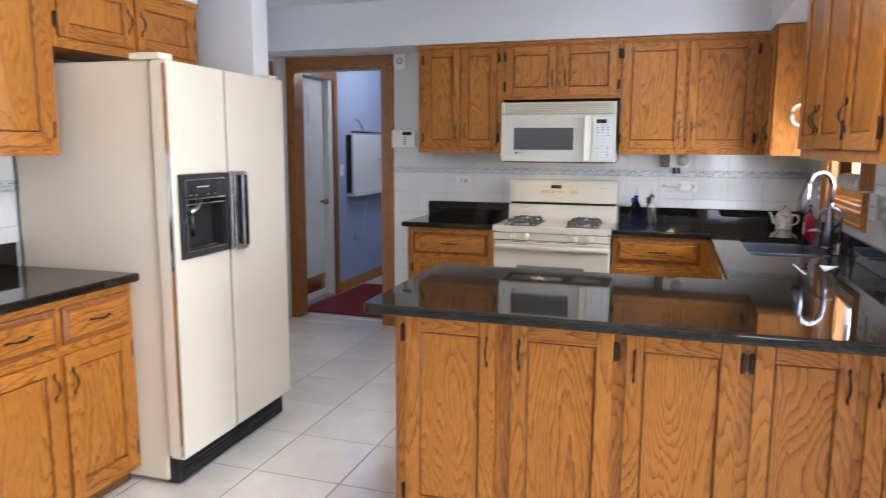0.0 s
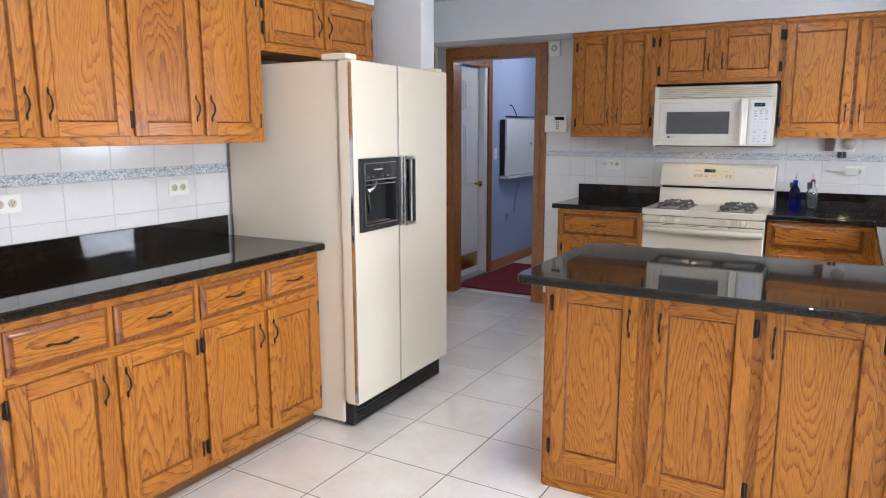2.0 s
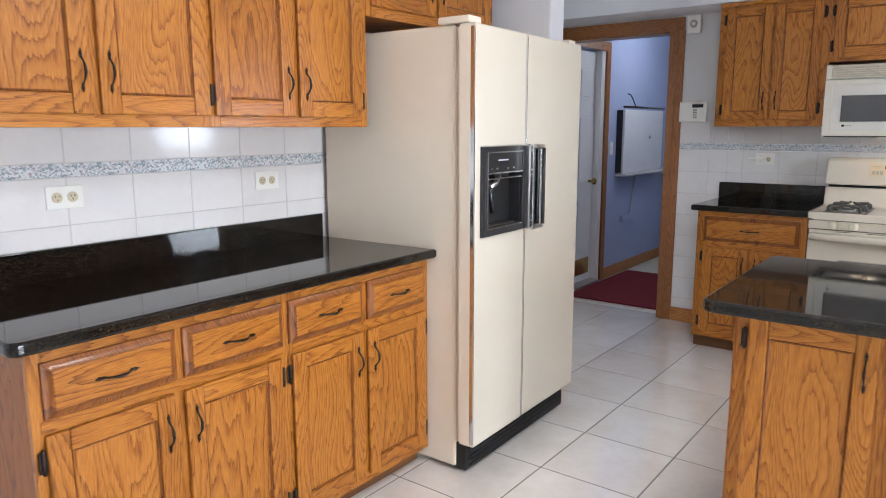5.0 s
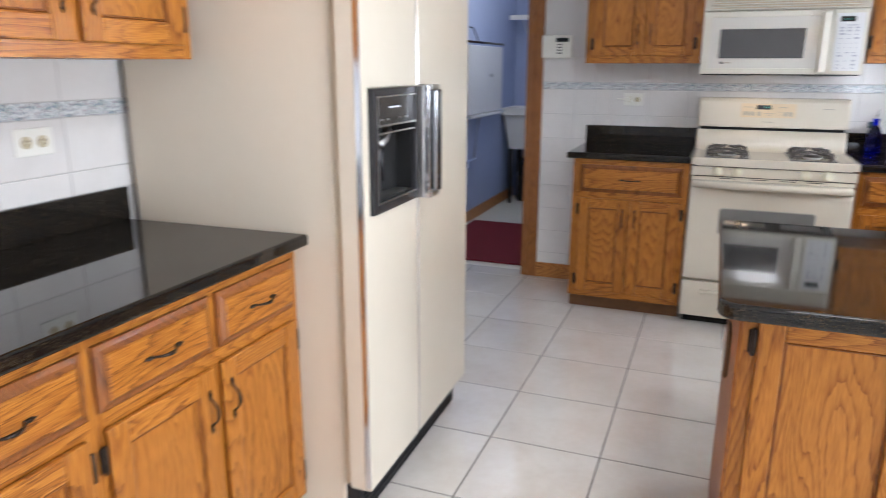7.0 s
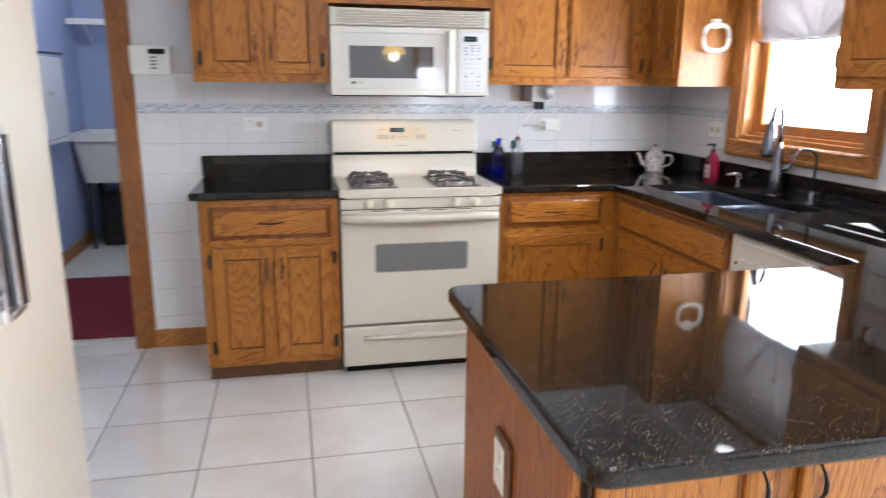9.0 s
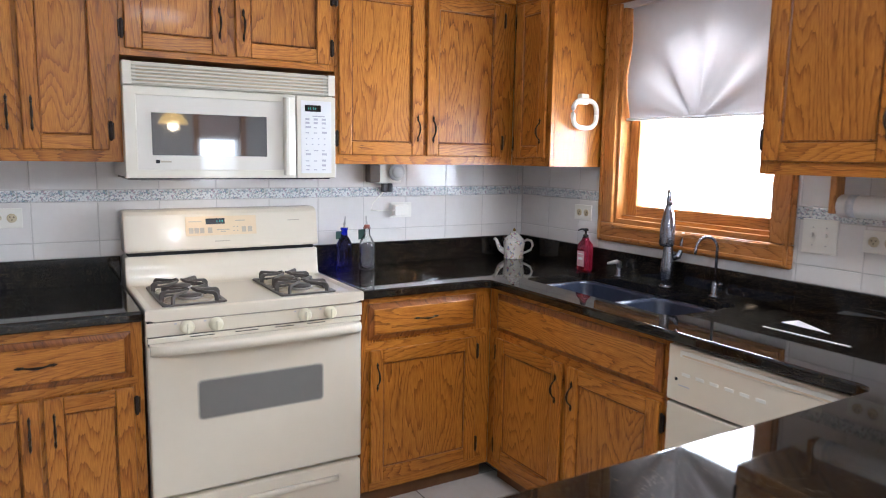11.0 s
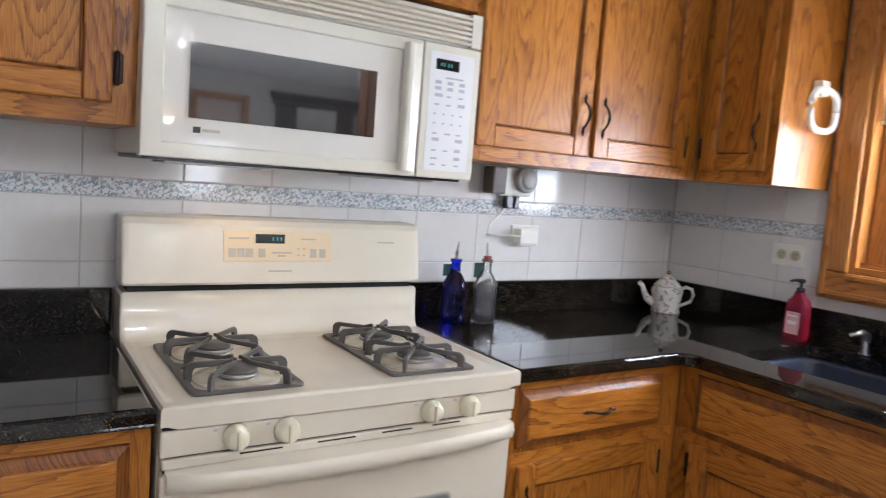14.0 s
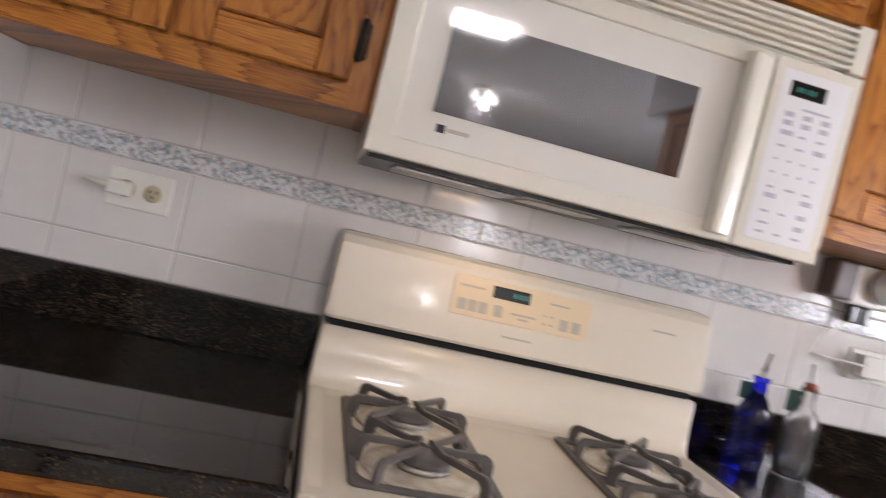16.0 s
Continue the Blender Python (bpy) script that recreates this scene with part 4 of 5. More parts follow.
for lo, hi in zip(cols, cols[1:]):
    for i in range(len(prof)):
        b.faces.new((lo[i], lo[(i + 1) % len(prof)], hi[(i + 1) % len(prof)], hi[i])).smooth = i in (2, 3, 8, 9, 10)
b.faces.new(cols[0])
b.faces.new(cols[-1])
part("cooktop", b, cream, g, "bisque enamel cooktop")
part("console_gap", box((0.015, 0.486, 1.026), (RW - 0.015, 0.56, 1.044)), gap_black, g)
b = bmesh.new()
prof = [(0.468, 1.044), (0.464, 1.05), (0.47, 1.09), (0.4866, 1.185), (0.495, 1.199), (0.51, 1.205), (0.57, 1.205), (0.57, 1.044)]
cols = []
for u, s in ((0.0, 0.94), (0.004, 0.985), (0.014, 1.0), (RW - 0.014, 1.0), (RW - 0.004, 0.985), (RW, 0.94)):
    cols.append([b.verts.new((u, 0.52 + (y - 0.52) * s, 1.1 + (z - 1.1) * s)) for y, z in prof])
for lo, hi in zip(cols, cols[1:]):
    for i in range(len(prof)):
        b.faces.new((lo[i], lo[(i + 1) % len(prof)], hi[(i + 1) % len(prof)], hi[i]))
b.faces.new(cols[0])
b.faces.new(cols[-1])

con = part("console", b, cream, g, "bisque back console")
tilt = pose(0, 0.4712, 1.1, -9.9, 0, 0)
part("control_overlay", box((0.225, -0.001, 0.0), (0.505, 0.006, 0.077), 0.001), panel_tan, con, "tan control overlay with a clock", tilt)
part("clock_window", box((0.303, -0.0025, 0.045), (0.378, 0.0, 0.068), 0.001), display, con, "", tilt)
for i, x in enumerate((0.345, 0.356, 0.366)):
    part("digit", box((x, -0.003, 0.052), (x + 0.004, -0.002, 0.061)), digits, con, "", tilt)
for x in (0.237, 0.258, 0.279, 0.31, 0.445, 0.47):
    part("key", box((x, -0.0022, 0.01), (x + 0.017, -0.0005, 0.032)), pale_ink, con, "", tilt)
for x, z, w in ((0.345, 0.02, 0.05), (0.36, 0.012, 0.02), (0.41, 0.03, 0.006), (0.425, 0.03, 0.006), (0.41, 0.014, 0.006), (0.425, 0.014, 0.006), (0.42, 0.055, 0.04), (0.237, 0.055, 0.05), (0.335, -0.026, 0.06), (0.64, 0.05, 0.05)):
    part("lettering_bar", box((x, -0.0018 if z > 0 and x < 0.6 else -0.001, z), (x + w, -0.0004 if x < 0.6 else 0.002, z + 0.004)), pale_ink, con, "", tilt)


def grate(parent, u0, u1, y0, y1, z):
    """A double grate: flat base frame and six bent fingers round each burner."""
    mid = (y0 + y1) / 2
    holes = (rounded(u0 + 0.014, u1 - 0.014, y0 + 0.014, mid - 0.007, 0.03), rounded(u0 + 0.014, u1 - 0.014, mid + 0.007, y1 - 0.014, 0.03))
    gr = part("grate", slab(rounded(u0, u1, y0, y1, 0.012), z, z + 0.007, holes, 0.002, 1), grate_mat, parent, "grey enamelled iron grate")
    cx, hw = (u0 + u1) / 2, (u1 - u0) / 2
    for cy in ((3 * y0 + y1) / 4, (y0 + 3 * y1) / 4):
        part("burner_dish", lathe([(0.086, 0.0), (0.084, 0.004), (0.07, 0.002), (0.05, 0.003), (0.045, 0.005), (0.0, 0.005)], (cx, cy, z - 0.0003), 32), dish_mat, parent, "stained steel burner dish")
        part("burner_head", lathe([(0.03, 0.0), (0.034, 0.006), (0.043, 0.01), (0.044, 0.014), (0.042, 0.0165), (0.0, 0.0165)], (cx, cy, z), 32), steel, parent)
        part("burner_cap", lathe([(0.039, 0.0), (0.04, 0.003), (0.036, 0.007), (0.0, 0.0085)], (cx, cy, z + 0.0165), 32), grate_mat, parent)
        for a in (0, 50, 130, 180, 230, 310):
            dx, dy = math.cos(radians(a)), math.sin(radians(a))
            r1 = min((hw - 0.006) / max(abs(dx), 1e-3), ((y1 - y0) / 4 - 0.004) / max(abs(dy), 1e-3))
            prof2 = [(r1, 0.0), (r1, 0.026), (r1 - 0.004, 0.034), (r1 - 0.012, 0.039), (0.034, 0.04), (0.016, 0.047 if a in (130, 310) else 0.04), (0.011, 0.044), (0.012, 0.036), (0.03, 0.031), (r1 - 0.022, 0.029), (r1 - 0.016, 0.022), (r1 - 0.014, 0.0)]
            fb = plate(prof2, (), -0.0042, 0.0042, 0.0012, 1)
            bmesh.ops.transform(fb, matrix=pose(cx, cy, z, 0, 0, a), verts=fb.verts[:])
            part("finger", fb, grate_mat, gr)


grate(g, 0.062, 0.278, 0.04, 0.425, 0.9135)
grate(g, 0.468, 0.684, 0.04, 0.425, 0.9135)

# ---- microwave ----
MW, MH = 0.766, 0.398
w = thing("microwave", pose(-0.7185, 4.748, 1.338), "white over-range microwave with a dark door window", "microwave")
part("case", box((0.0, 0.03, 0.003), (MW, 0.355, MH), 0.004), off_white, w)
part("underside", box((0.01, 0.035, -0.006), (MW - 0.01, 0.35, 0.003)), dark_grey, w)
for u in (0.06, 0.5):
    vent = part("vent_filter", box((u, 0.07, -0.012), (u + 0.2, 0.2, -0.006), 0.002), steel, w, "grey grease filter")
part("lamp_cover", box((0.29, 0.1, -0.009), (0.42, 0.19, -0.006), 0.002), off_white, w)
gril = part("vent_grille", box((0.0, 0.012, 0.318), (MW, 0.03, MH), 0.005), off_white, w, "white louvred vent grille")
part("grille_back", box((0.045, 0.0105, 0.326), (MW - 0.045, 0.0125, 0.39)), cream_dark, gril)
for i in range(6):
    part("louvre", box((0.02, -0.002, 0.323 + 0.012 * i), (MW - 0.02, 0.012, 0.3295 + 0.012 * i), 0.002), off_white, gril)
part("grille_end", box((0.0, -0.003, 0.318), (0.03, 0.013, MH), 0.003), off_white, gril)
part("grille_end", box((MW - 0.03, -0.003, 0.318), (MW, 0.013, MH), 0.003), off_white, gril)
md = part("door", plate(rect(0.0, 0.604, 0.0, 0.314), (rect(0.04, 0.575, 0.03, 0.285),), -0.004, 0.03, 0.003), off_white, w, "white microwave door")
overlay_white = mottled("white_button_overlay", (0.76, 0.76, 0.76), (0.8, 0.8, 0.8), 6, 0.35)
gloss = mottled("glossy_white_door_glass", (0.7, 0.67, 0.6), (0.73, 0.7, 0.635), 3, 0.45, 0, 0, 0, 0.7)
gloss.node_tree.nodes["Principled BSDF"].inputs["Coat Roughness"].default_value = 0.015
part("door_glass", box((0.04, 0.003, 0.03), (0.575, 0.03, 0.285)), gloss, md, "glossy white glass")
part("door_window", box((0.088, 0.0005, 0.08), (0.492, 0.0035, 0.227)), glass_dark, md, "dark see-through window")
part("emblem", boxes(((0.098, 0.0015, 0.052), (0.112, 0.0032, 0.064))), dark_grey, md)
part("emblem_bar", box((0.115, 0.0015, 0.055), (0.15, 0.0032, 0.061)), pale_ink, md)
hw = slab([(0.554, 0.0), (0.559, 0.019), (0.563, 0.023), (0.572, 0.023), (0.579, 0.015), (0.597, 0.006), (0.602, 0.0)], 0.01, 0.304, (), 0.003, 2)
for v in hw.verts:
    end_in = min(1.0, min(v.co.z - 0.006, 0.308 - v.co.z) / 0.03)
    v.co.y = -0.004 - v.co.y * (0.55 + 0.45 * end_in)
part("handle", hw, off_white, md, "slim upright white handle")
mp = part("control_panel", box((0.608, -0.004, 0.0), (MW, 0.03, 0.314), 0.003), off_white, w, "white button panel")
part("overlay", box((0.624, -0.0052, 0.018), (MW - 0.018, -0.0035, 0.296), 0.0006), overlay_white, mp)
part("display", box((0.64, -0.0062, 0.255), (0.705, -0.005, 0.28), 0.0005), display, mp)
for x in (0.653, 0.661, 0.673, 0.681):
    part("digit", box((x, -0.0067, 0.263), (x + 0.0035, -0.006, 0.271)), digits, mp)
random.seed(5)
for z, ws in ((0.236, (0.05,)), (0.222, (0.016, 0.016, 0.016)), (0.208, (0.016, 0.016, 0.016)), (0.192, (0.022, 0.012, 0.014)), (0.172, (0.014, 0.014, 0.02)), (0.15, (0.006, 0.006, 0.006, 0.006)), (0.128, (0.006, 0.006, 0.006, 0.006)),
              (0.104, (0.012, 0.018, 0.012)), (0.088, (0.02, 0.0, 0.02)), (0.064, (0.014, 0.012, 0.016)), (0.045, (0.018, 0.0, 0.016)), (0.03, (0.014, 0.012, 0.014))):
    for i, bw in enumerate(ws):
        if bw:
            x = 0.642 + 0.1 * i / max(1, len(ws)) + (0.028 if len(ws) == 1 else 0)
            part("button", box((x, -0.006, z), (x + bw, -0.005, z + (0.008 if bw in (0.016, 0.02, 0.022) else 0.004))), ink, mp)

# ---- dishwasher ----
d = thing("dishwasher", pose(0.664, 3.5635, 0, 0, 0, -90), "bisque dishwasher under the granite counter", "dishwasher")
part("tub", box((0.003, 0.03, 0.09), (0.6, 0.55, 0.878)), dark_grey, d)
part("door", box((0.004, 0.0, 0.1), (0.6, 0.03, 0.69), 0.006), cream, d)
dp = part("control_panel", box((0.004, -0.004, 0.698), (0.6, 0.03, 0.874), 0.006), cream, d)
part("pull_recess", box((0.05, -0.006, 0.842), (0.555, -0.0035, 0.862), 0.001), ivory, dp)
# painted shade strip under the pull lip
part("pull_shadow", box((0.06, -0.0066, 0.844), (0.545, -0.0055, 0.85)), cream_dark, dp)
for i in range(6):
    part("button", box((0.06 + 0.05 * i, -0.006, 0.785), (0.09 + 0.05 * i, -0.0035, 0.795), 0.001), ivory, dp)
part("dial_mark", box((0.05, -0.0055, 0.752), (0.09, -0.004, 0.755)), ink, dp)
part("latch_dot", lathe([(0.005, 0), (0.005, 0.002), (0, 0.002)], (0, 0, 0), 10), dark_grey, dp, "", pose(0.04, -0.004, 0.77, 90, 0, 0))
part("toe_panel", box((0.004, 0.06, 0.0), (0.6, 0.08, 0.095)), black_plastic, d)

# ---- sink ----
s = thing("kitchen_sink", pose((sx0 + sx1) / 2, (sy0 + sy1) / 2, CB - 0.21), "dark navy double-bowl composite sink under the granite", "sink")


def bowl(x0, x1, y0, y1, z0, z1):
    b = bmesh.new()
    loops = []
    for inset, z in ((-0.012, z0 - 0.01), (-0.012, z1), (0.0, z1), (0.002, z1 - 0.012), (0.016, z0 + 0.03), (0.03, z0 + 0.006), (0.05, z0)):
        loops.append([b.verts.new((x, y, z)) for x, y in rounded(x0 + inset, x1 - inset, y0 + inset, y1 - inset, 0.052)])
    for lo, hi in zip(loops, loops[1:]):
        for i in range(len(lo)):
            b.faces.new((lo[i], lo[(i + 1) % len(lo)], hi[(i + 1) % len(lo)], hi[i])).smooth = True
    b.faces.new(loops[-1])
    b.faces.new(loops[0][::-1])
    return b


hx, hy = (sx1 - sx0) / 2 - 0.008, (sy1 - sy0) / 2 - 0.008
part("bowl", bowl(-hx, hx, -0.013, hy, 0.0, 0.208), sink_mat, s)
part("bowl", bowl(-hx, hx, -hy, -0.0375, 0.02, 0.2075), sink_mat, s)
part("divider", box((-hx + 0.02, -0.0255 - 0.0008, 0.12), (hx - 0.02, -0.0255 + 0.0008, 0.2)), sink_mat, s)
for y in (0.16, -0.23):
    part("drain", lathe([(0.045, 0.0), (0.045, 0.003), (0.03, 0.004), (0.0, 0.002)], (0.02, y, 0.0005 if y > 0 else 0.0205), 24), chrome, s, "steel drain")

# ---- taps ----
dark_chrome = mottled("dark_chrome", (0.07, 0.07, 0.08), (0.12, 0.12, 0.14), 30, 0.3, 0, 0, 1.0)
tap_metal = mottled("brushed_dark_nickel", (0.16, 0.16, 0.18), (0.24, 0.24, 0.27), 40, 0.24, 0, 0, 0.9)
fa = thing("kitchen_faucet", pose(1.2, 4.055, CT, 0, 0, 39), "dark bronze gooseneck faucet with a pull-down spray head", "faucet")
part("base_plate", lathe([(0.03, 0), (0.03, 0.006), (0.024, 0.012), (0.0, 0.012)], (0, 0, 0), 24), tap_metal, fa)
part("column", lathe([(0.02, 0.008), (0.026, 0.04), (0.027, 0.09), (0.021, 0.13), (0.017, 0.2), (0.0135, 0.24), (0, 0.242)], (0, 0, 0), 24), tap_metal, fa)
neck = [(0, 0, 0.23), (0, 0, 0.28)] + [(-0.085 + 0.085 * math.cos(radians(a)), 0, 0.322 + 0.074 * math.sin(radians(a))) for a in range(0, 166, 15)]
neck = [Vector(p) for p in neck]
part("neck", tube(neck, 0.0115, 12), tap_metal, fa)
end = neck[-1]
part("spray_head", tube([end, end + Vector((-0.009, 0, -0.03)), end + Vector((-0.018, 0, -0.07)), end + Vector((-0.031, 0, -0.142)), end + Vector((-0.033, 0, -0.15))], [0.014, 0.019, 0.0265, 0.0285, 0.023], 18), tap_metal, fa, "dark metal spray head")
part("lever", tube([(0.0, -0.014, 0.118), (0.006, -0.04, 0.13), (0.01, -0.048, 0.15), (0.01, -0.05, 0.18), (0.012, -0.055, 0.212)], [0.012, 0.014, 0.009, 0.007, 0.006], 10), tap_metal, fa)
part("lever_tip", lathe([(0.0, 0), (0.011, 0.004), (0.012, 0.014), (0.0, 0.02)], (0.012, -0.056, 0.208), 14), white_plastic, fa)
wf = thing("water_filter_tap", pose(1.206, 3.828, CT), "slim dark gooseneck water filter tap", "faucet")
part("base", lathe([(0.022, 0), (0.022, 0.006), (0.012, 0.012), (0.012, 0.05), (0.008, 0.06), (0, 0.06)], (0, 0, 0), 20), tap_metal, wf)
part("spout", tube([(0, 0, 0.055), (0, 0, 0.185)] + [(-0.045 + 0.045 * math.cos(radians(a)), 0.012 * (1 - math.cos(radians(a))), 0.185 + 0.045 * math.sin(radians(a))) for a in range(15, 181, 15)] + [(-0.092, 0.025, 0.165)], 0.0055, 10), tap_metal, wf)
part("lever", tube([(0, -0.008, 0.045), (0.0, -0.035, 0.055)], [0.005, 0.004], 8), tap_metal, wf)
sd = thing("soap_pump", pose(1.205, 4.325, CT), "short dark bronze soap pump beside the sink", "soap dispenser")
part("collar", lathe([(0.02, 0), (0.02, 0.006), (0.012, 0.01), (0.011, 0.045), (0, 0.045)], (0, 0, 0), 20), tap_metal, sd)
part("nozzle", tube([(0, 0, 0.04), (0, 0, 0.06), (-0.012, 0.004, 0.067), (-0.055, 0.016, 0.06)], [0.012, 0.012, 0.009, 0.005], 10), steel, sd)

# ---- small things on the counter ----
bt = thing("oil_bottle", pose(0.185, 4.985, CT), "cobalt blue glass bottle with a pour spout", "bottle", "glass bottles")
BP = [(r * 1.18, z) for r, z in [(0.0, 0.0), (0.029, 0.0), (0.031, 0.006), (0.0305, 0.05), (0.0285, 0.07), (0.0305, 0.09), (0.029, 0.12), (0.02, 0.142), (0.0125, 0.155), (0.0115, 0.182), (0.0145, 0.184), (0.0145, 0.192), (0.0, 0.192)]]
part("glass", lathe(BP[1:-1], (0, 0, 0), 28), glass_blue, bt)
part("spout", tube([(0, 0, 0.19), (0, 0, 0.205), (0.003, 0, 0.222), (0.006, 0, 0.242)], [0.011, 0.006, 0.0035, 0.003], 10), steel, bt)
part("tag", box((-0.035, 0.012, 0.14), (-0.002, 0.0145, 0.175), 0.001), mottled("dark_green_tag", (0.02, 0.07, 0.06), (0.04, 0.1, 0.08), 30, 0.6), bt, "dark green paper tag")
bc = thing("oil_bottle", pose(0.29, 4.975, CT), "clear glass bottle with a pour spout", "bottle", "glass bottles")
part("glass", lathe(BP[1:-1] + [(0.009, 0.19), (0.0085, 0.155), (0.016, 0.142), (0.0265, 0.118), (0.028, 0.09), (0.026, 0.07), (0.028, 0.05), (0.0285, 0.008), (0.002, 0.006)], (0, 0, 0), 28), bottle_glass, bc)
part("spout", tube([(0, 0, 0.19), (0, 0, 0.205), (-0.003, 0, 0.222), (-0.004, 0, 0.242)], [0.011, 0.006, 0.0035, 0.003], 10), steel, bc)
part("cork", lathe([(0.012, 0.186), (0.013, 0.2), (0.008, 0.203), (0, 0.203)], (0, 0, 0), 14), mottled("red_cork", (0.2, 0.05, 0.03), (0.28, 0.08, 0.05), 30, 0.7), bc)
part("tag", box((-0.035, 0.014, 0.135), (-0.004, 0.0165, 0.18), 0.001), bpy.data.materials["dark_green_tag"], bc, "dark green paper tag")
# two bright marks on the counter, put there as thin white sheets
pp = bmesh.new()
for z in (CT + 0.0006, CT + 0.0014):
    pp.faces.new([pp.verts.new((x, y, z)) for x, y in ((1.046, 3.286), (1.128, 3.44), (1.053, 3.451))])
tagged(new("paper_sheet", mesh_of("paper_sheet", pp, paper)), "small three-cornered white patch on the granite counter", "paper")
tagged(new("paper_strip", mesh_of("paper_strip", slab([(0.948, 3.176), (0.96, 3.176), (0.952, 3.44), (0.944, 3.44)], CT + 0.0004, CT + 0.0014), paper)), "narrow white strip on the granite counter", "paper")
tp = thing("teapot", pose(1.12, 4.985, CT), "white china teapot painted with small flowers", "teapot")
part("pot", lathe([(0.05, 0.0), (0.052, 0.005), (0.049, 0.01), (0.05, 0.035), (0.054, 0.065), (0.056, 0.082), (0.05, 0.091), (0.046, 0.095), (0, 0.095)], (0, 0, 0), 32), china_flowers, tp)
part("lid", lathe([(0.05, 0.094), (0.05, 0.0985), (0.043, 0.104), (0.031, 0.117), (0.019, 0.131), (0.008, 0.137), (0, 0.138)], (0, 0, 0), 32), china_flowers, tp)
part("knob", lathe([(0.004, 0.136), (0.008, 0.142), (0.0065, 0.149), (0.0, 0.153)], (0, 0, 0), 16), brass, tp)
ex, ey = 0.8, -0.6
part("spout", tube([(-ex * r, -ey * r, z) for r, z in ((0.044, 0.03), (0.07, 0.045), (0.083, 0.07), (0.09, 0.09), (0.103, 0.1))], [0.017, 0.014, 0.01, 0.008, 0.009], 12), china_flowers, tp)
part("handle", tube([(ex * r, ey * r, z) for r, z in ((0.045, 0.082), (0.066, 0.096), (0.088, 0.09), (0.096, 0.068), (0.086, 0.045), (0.064, 0.032), (0.046, 0.026))], [0.006, 0.0065, 0.0065, 0.0065, 0.0065, 0.006, 0.006], 10), china, tp)
sb = thing("soap_bottle", pose(1.188, 4.528, CT), "pink hand soap bottle with a black pump", "soap bottle")
b = bmesh.new()
loops = []
for sc, z in ((0.9, 0.0), (1.0, 0.005), (1.0, 0.1), (0.9, 0.122), (0.5, 0.14), (0.42, 0.152)):
    loops.append([b.verts.new((x * sc, y * sc, z)) for x, y in rounded(-0.026, 0.026, -0.034, 0.034, 0.014)])
for lo, hi in zip(loops, loops[1:]):
    for i in range(len(lo)):
        b.faces.new((lo[i], lo[(i + 1) % len(lo)], hi[(i + 1) % len(lo)], hi[i])).smooth = True
b.faces.new(loops[0][::-1])
b.faces.new(loops[-1])
part("bottle", b, glass_pink, sb)
part("label", box((-0.0272, -0.022, 0.02), (-0.0262, 0.022, 0.09)), mottled("pink_label", (0.6, 0.3, 0.33), (0.7, 0.5, 0.5), 60, 0.5), sb, "pale pink label")
part("label_print", boxes(((-0.0278, -0.014, 0.05), (-0.027, 0.014, 0.062)), ((-0.0278, -0.017, 0.075), (-0.027, 0.017, 0.08))), paper, sb)
part("pump", lathe([(0.013, 0.15), (0.013, 0.164), (0.005, 0.167), (0.005, 0.18), (0.012, 0.183), (0.011, 0.193), (0, 0.195)], (0, 0, 0), 18), black_plastic, sb, "black pump")
part("nozzle", tube([(0, 0, 0.189), (-0.018, 0.012, 0.189), (-0.03, 0.02, 0.184)], [0.005, 0.0045, 0.0035], 8), black_plastic, sb)

# ---- wall plates, plugs, keypad ----


def duplex(m, label, level=True):
    """A duplex outlet plate lying level or standing; its face looks along -y."""
    o = thing("wall_outlet", m, label, "outlet", "wall outlets")
    a, c = (0.0575, 0.036) if level else (0.036, 0.0575)
    part("plate", box((-a, -0.006, -c), (a, 0, c), 0.002), ivory, o)
    for k in (-1, 1):
        cx, cz = (0.024 * k, 0) if level else (0, 0.024 * k)
        r = part("receptacle", lathe([(0.0165, 0), (0.0165, 0.002), (0.015, 0.003), (0, 0.003)], (0, 0, 0), 20), socket_mat, o, "", pose(cx, -0.006, cz, 90, 0, 0))
        for px, pz in ((-0.006, 0.004), (0.006, 0.004), (0.0, -0.006)):
            part("slot", box((px - 0.0013, pz - 0.003, 0.0028), (px + 0.0013, pz + 0.003, 0.0034)), gap_black, r)
    return o


def switches(m, label):
    o = thing("switch_plate", m, label, "light switch", "switch plates")
    part("plate", box((-0.06, -0.006, -0.058), (0.06, 0, 0.058), 0.002), ivory, o)
    for x in (-0.023, 0.023):
        part("bezel", box((x - 0.009, -0.0075, -0.022), (x + 0.009, -0.006, 0.022), 0.0006), white_plastic, o)
        part("toggle", box((x - 0.005, -0.018, -0.002), (x + 0.005, -0.0072, 0.012), 0.002), ivory, o)
        for z in (-0.03, 0.03):
            part("screw", lathe([(0.003, 0), (0.003, 0.0008), (0, 0.001)], (0, 0, 0), 8), steel, o, "", pose(x, -0.006, z, 90, 0, 0))
    return o


TF = 0.008
switches(pose(WX + TF, 0.893, 1.185, 0, 0, 90), "ivory double switch plate on the tiled wall")
duplex(pose(WX + TF, 1.183, 1.176, 0, 0, 90), "ivory double outlet on the tiled west wall")
duplex(pose(WX + TF, 1.981, 1.181, 0, 0, 90), "ivory double outlet beside the refrigerator")
o1 = duplex(pose(-1.09, NY - TF, 1.182), "ivory double outlet with a white plug")
part("plug", box((-0.052, -0.035, -0.013), (-0.012, -0.009, 0.013), 0.003), white_plastic, o1, "white charger plug")
part("plug_cord", tube([(-0.05, -0.022, 0), (-0.075, -0.022, 0.001), (-0.095, -0.02, 0.004)], [0.006, 0.004, 0.003], 8), white_plastic, o1)
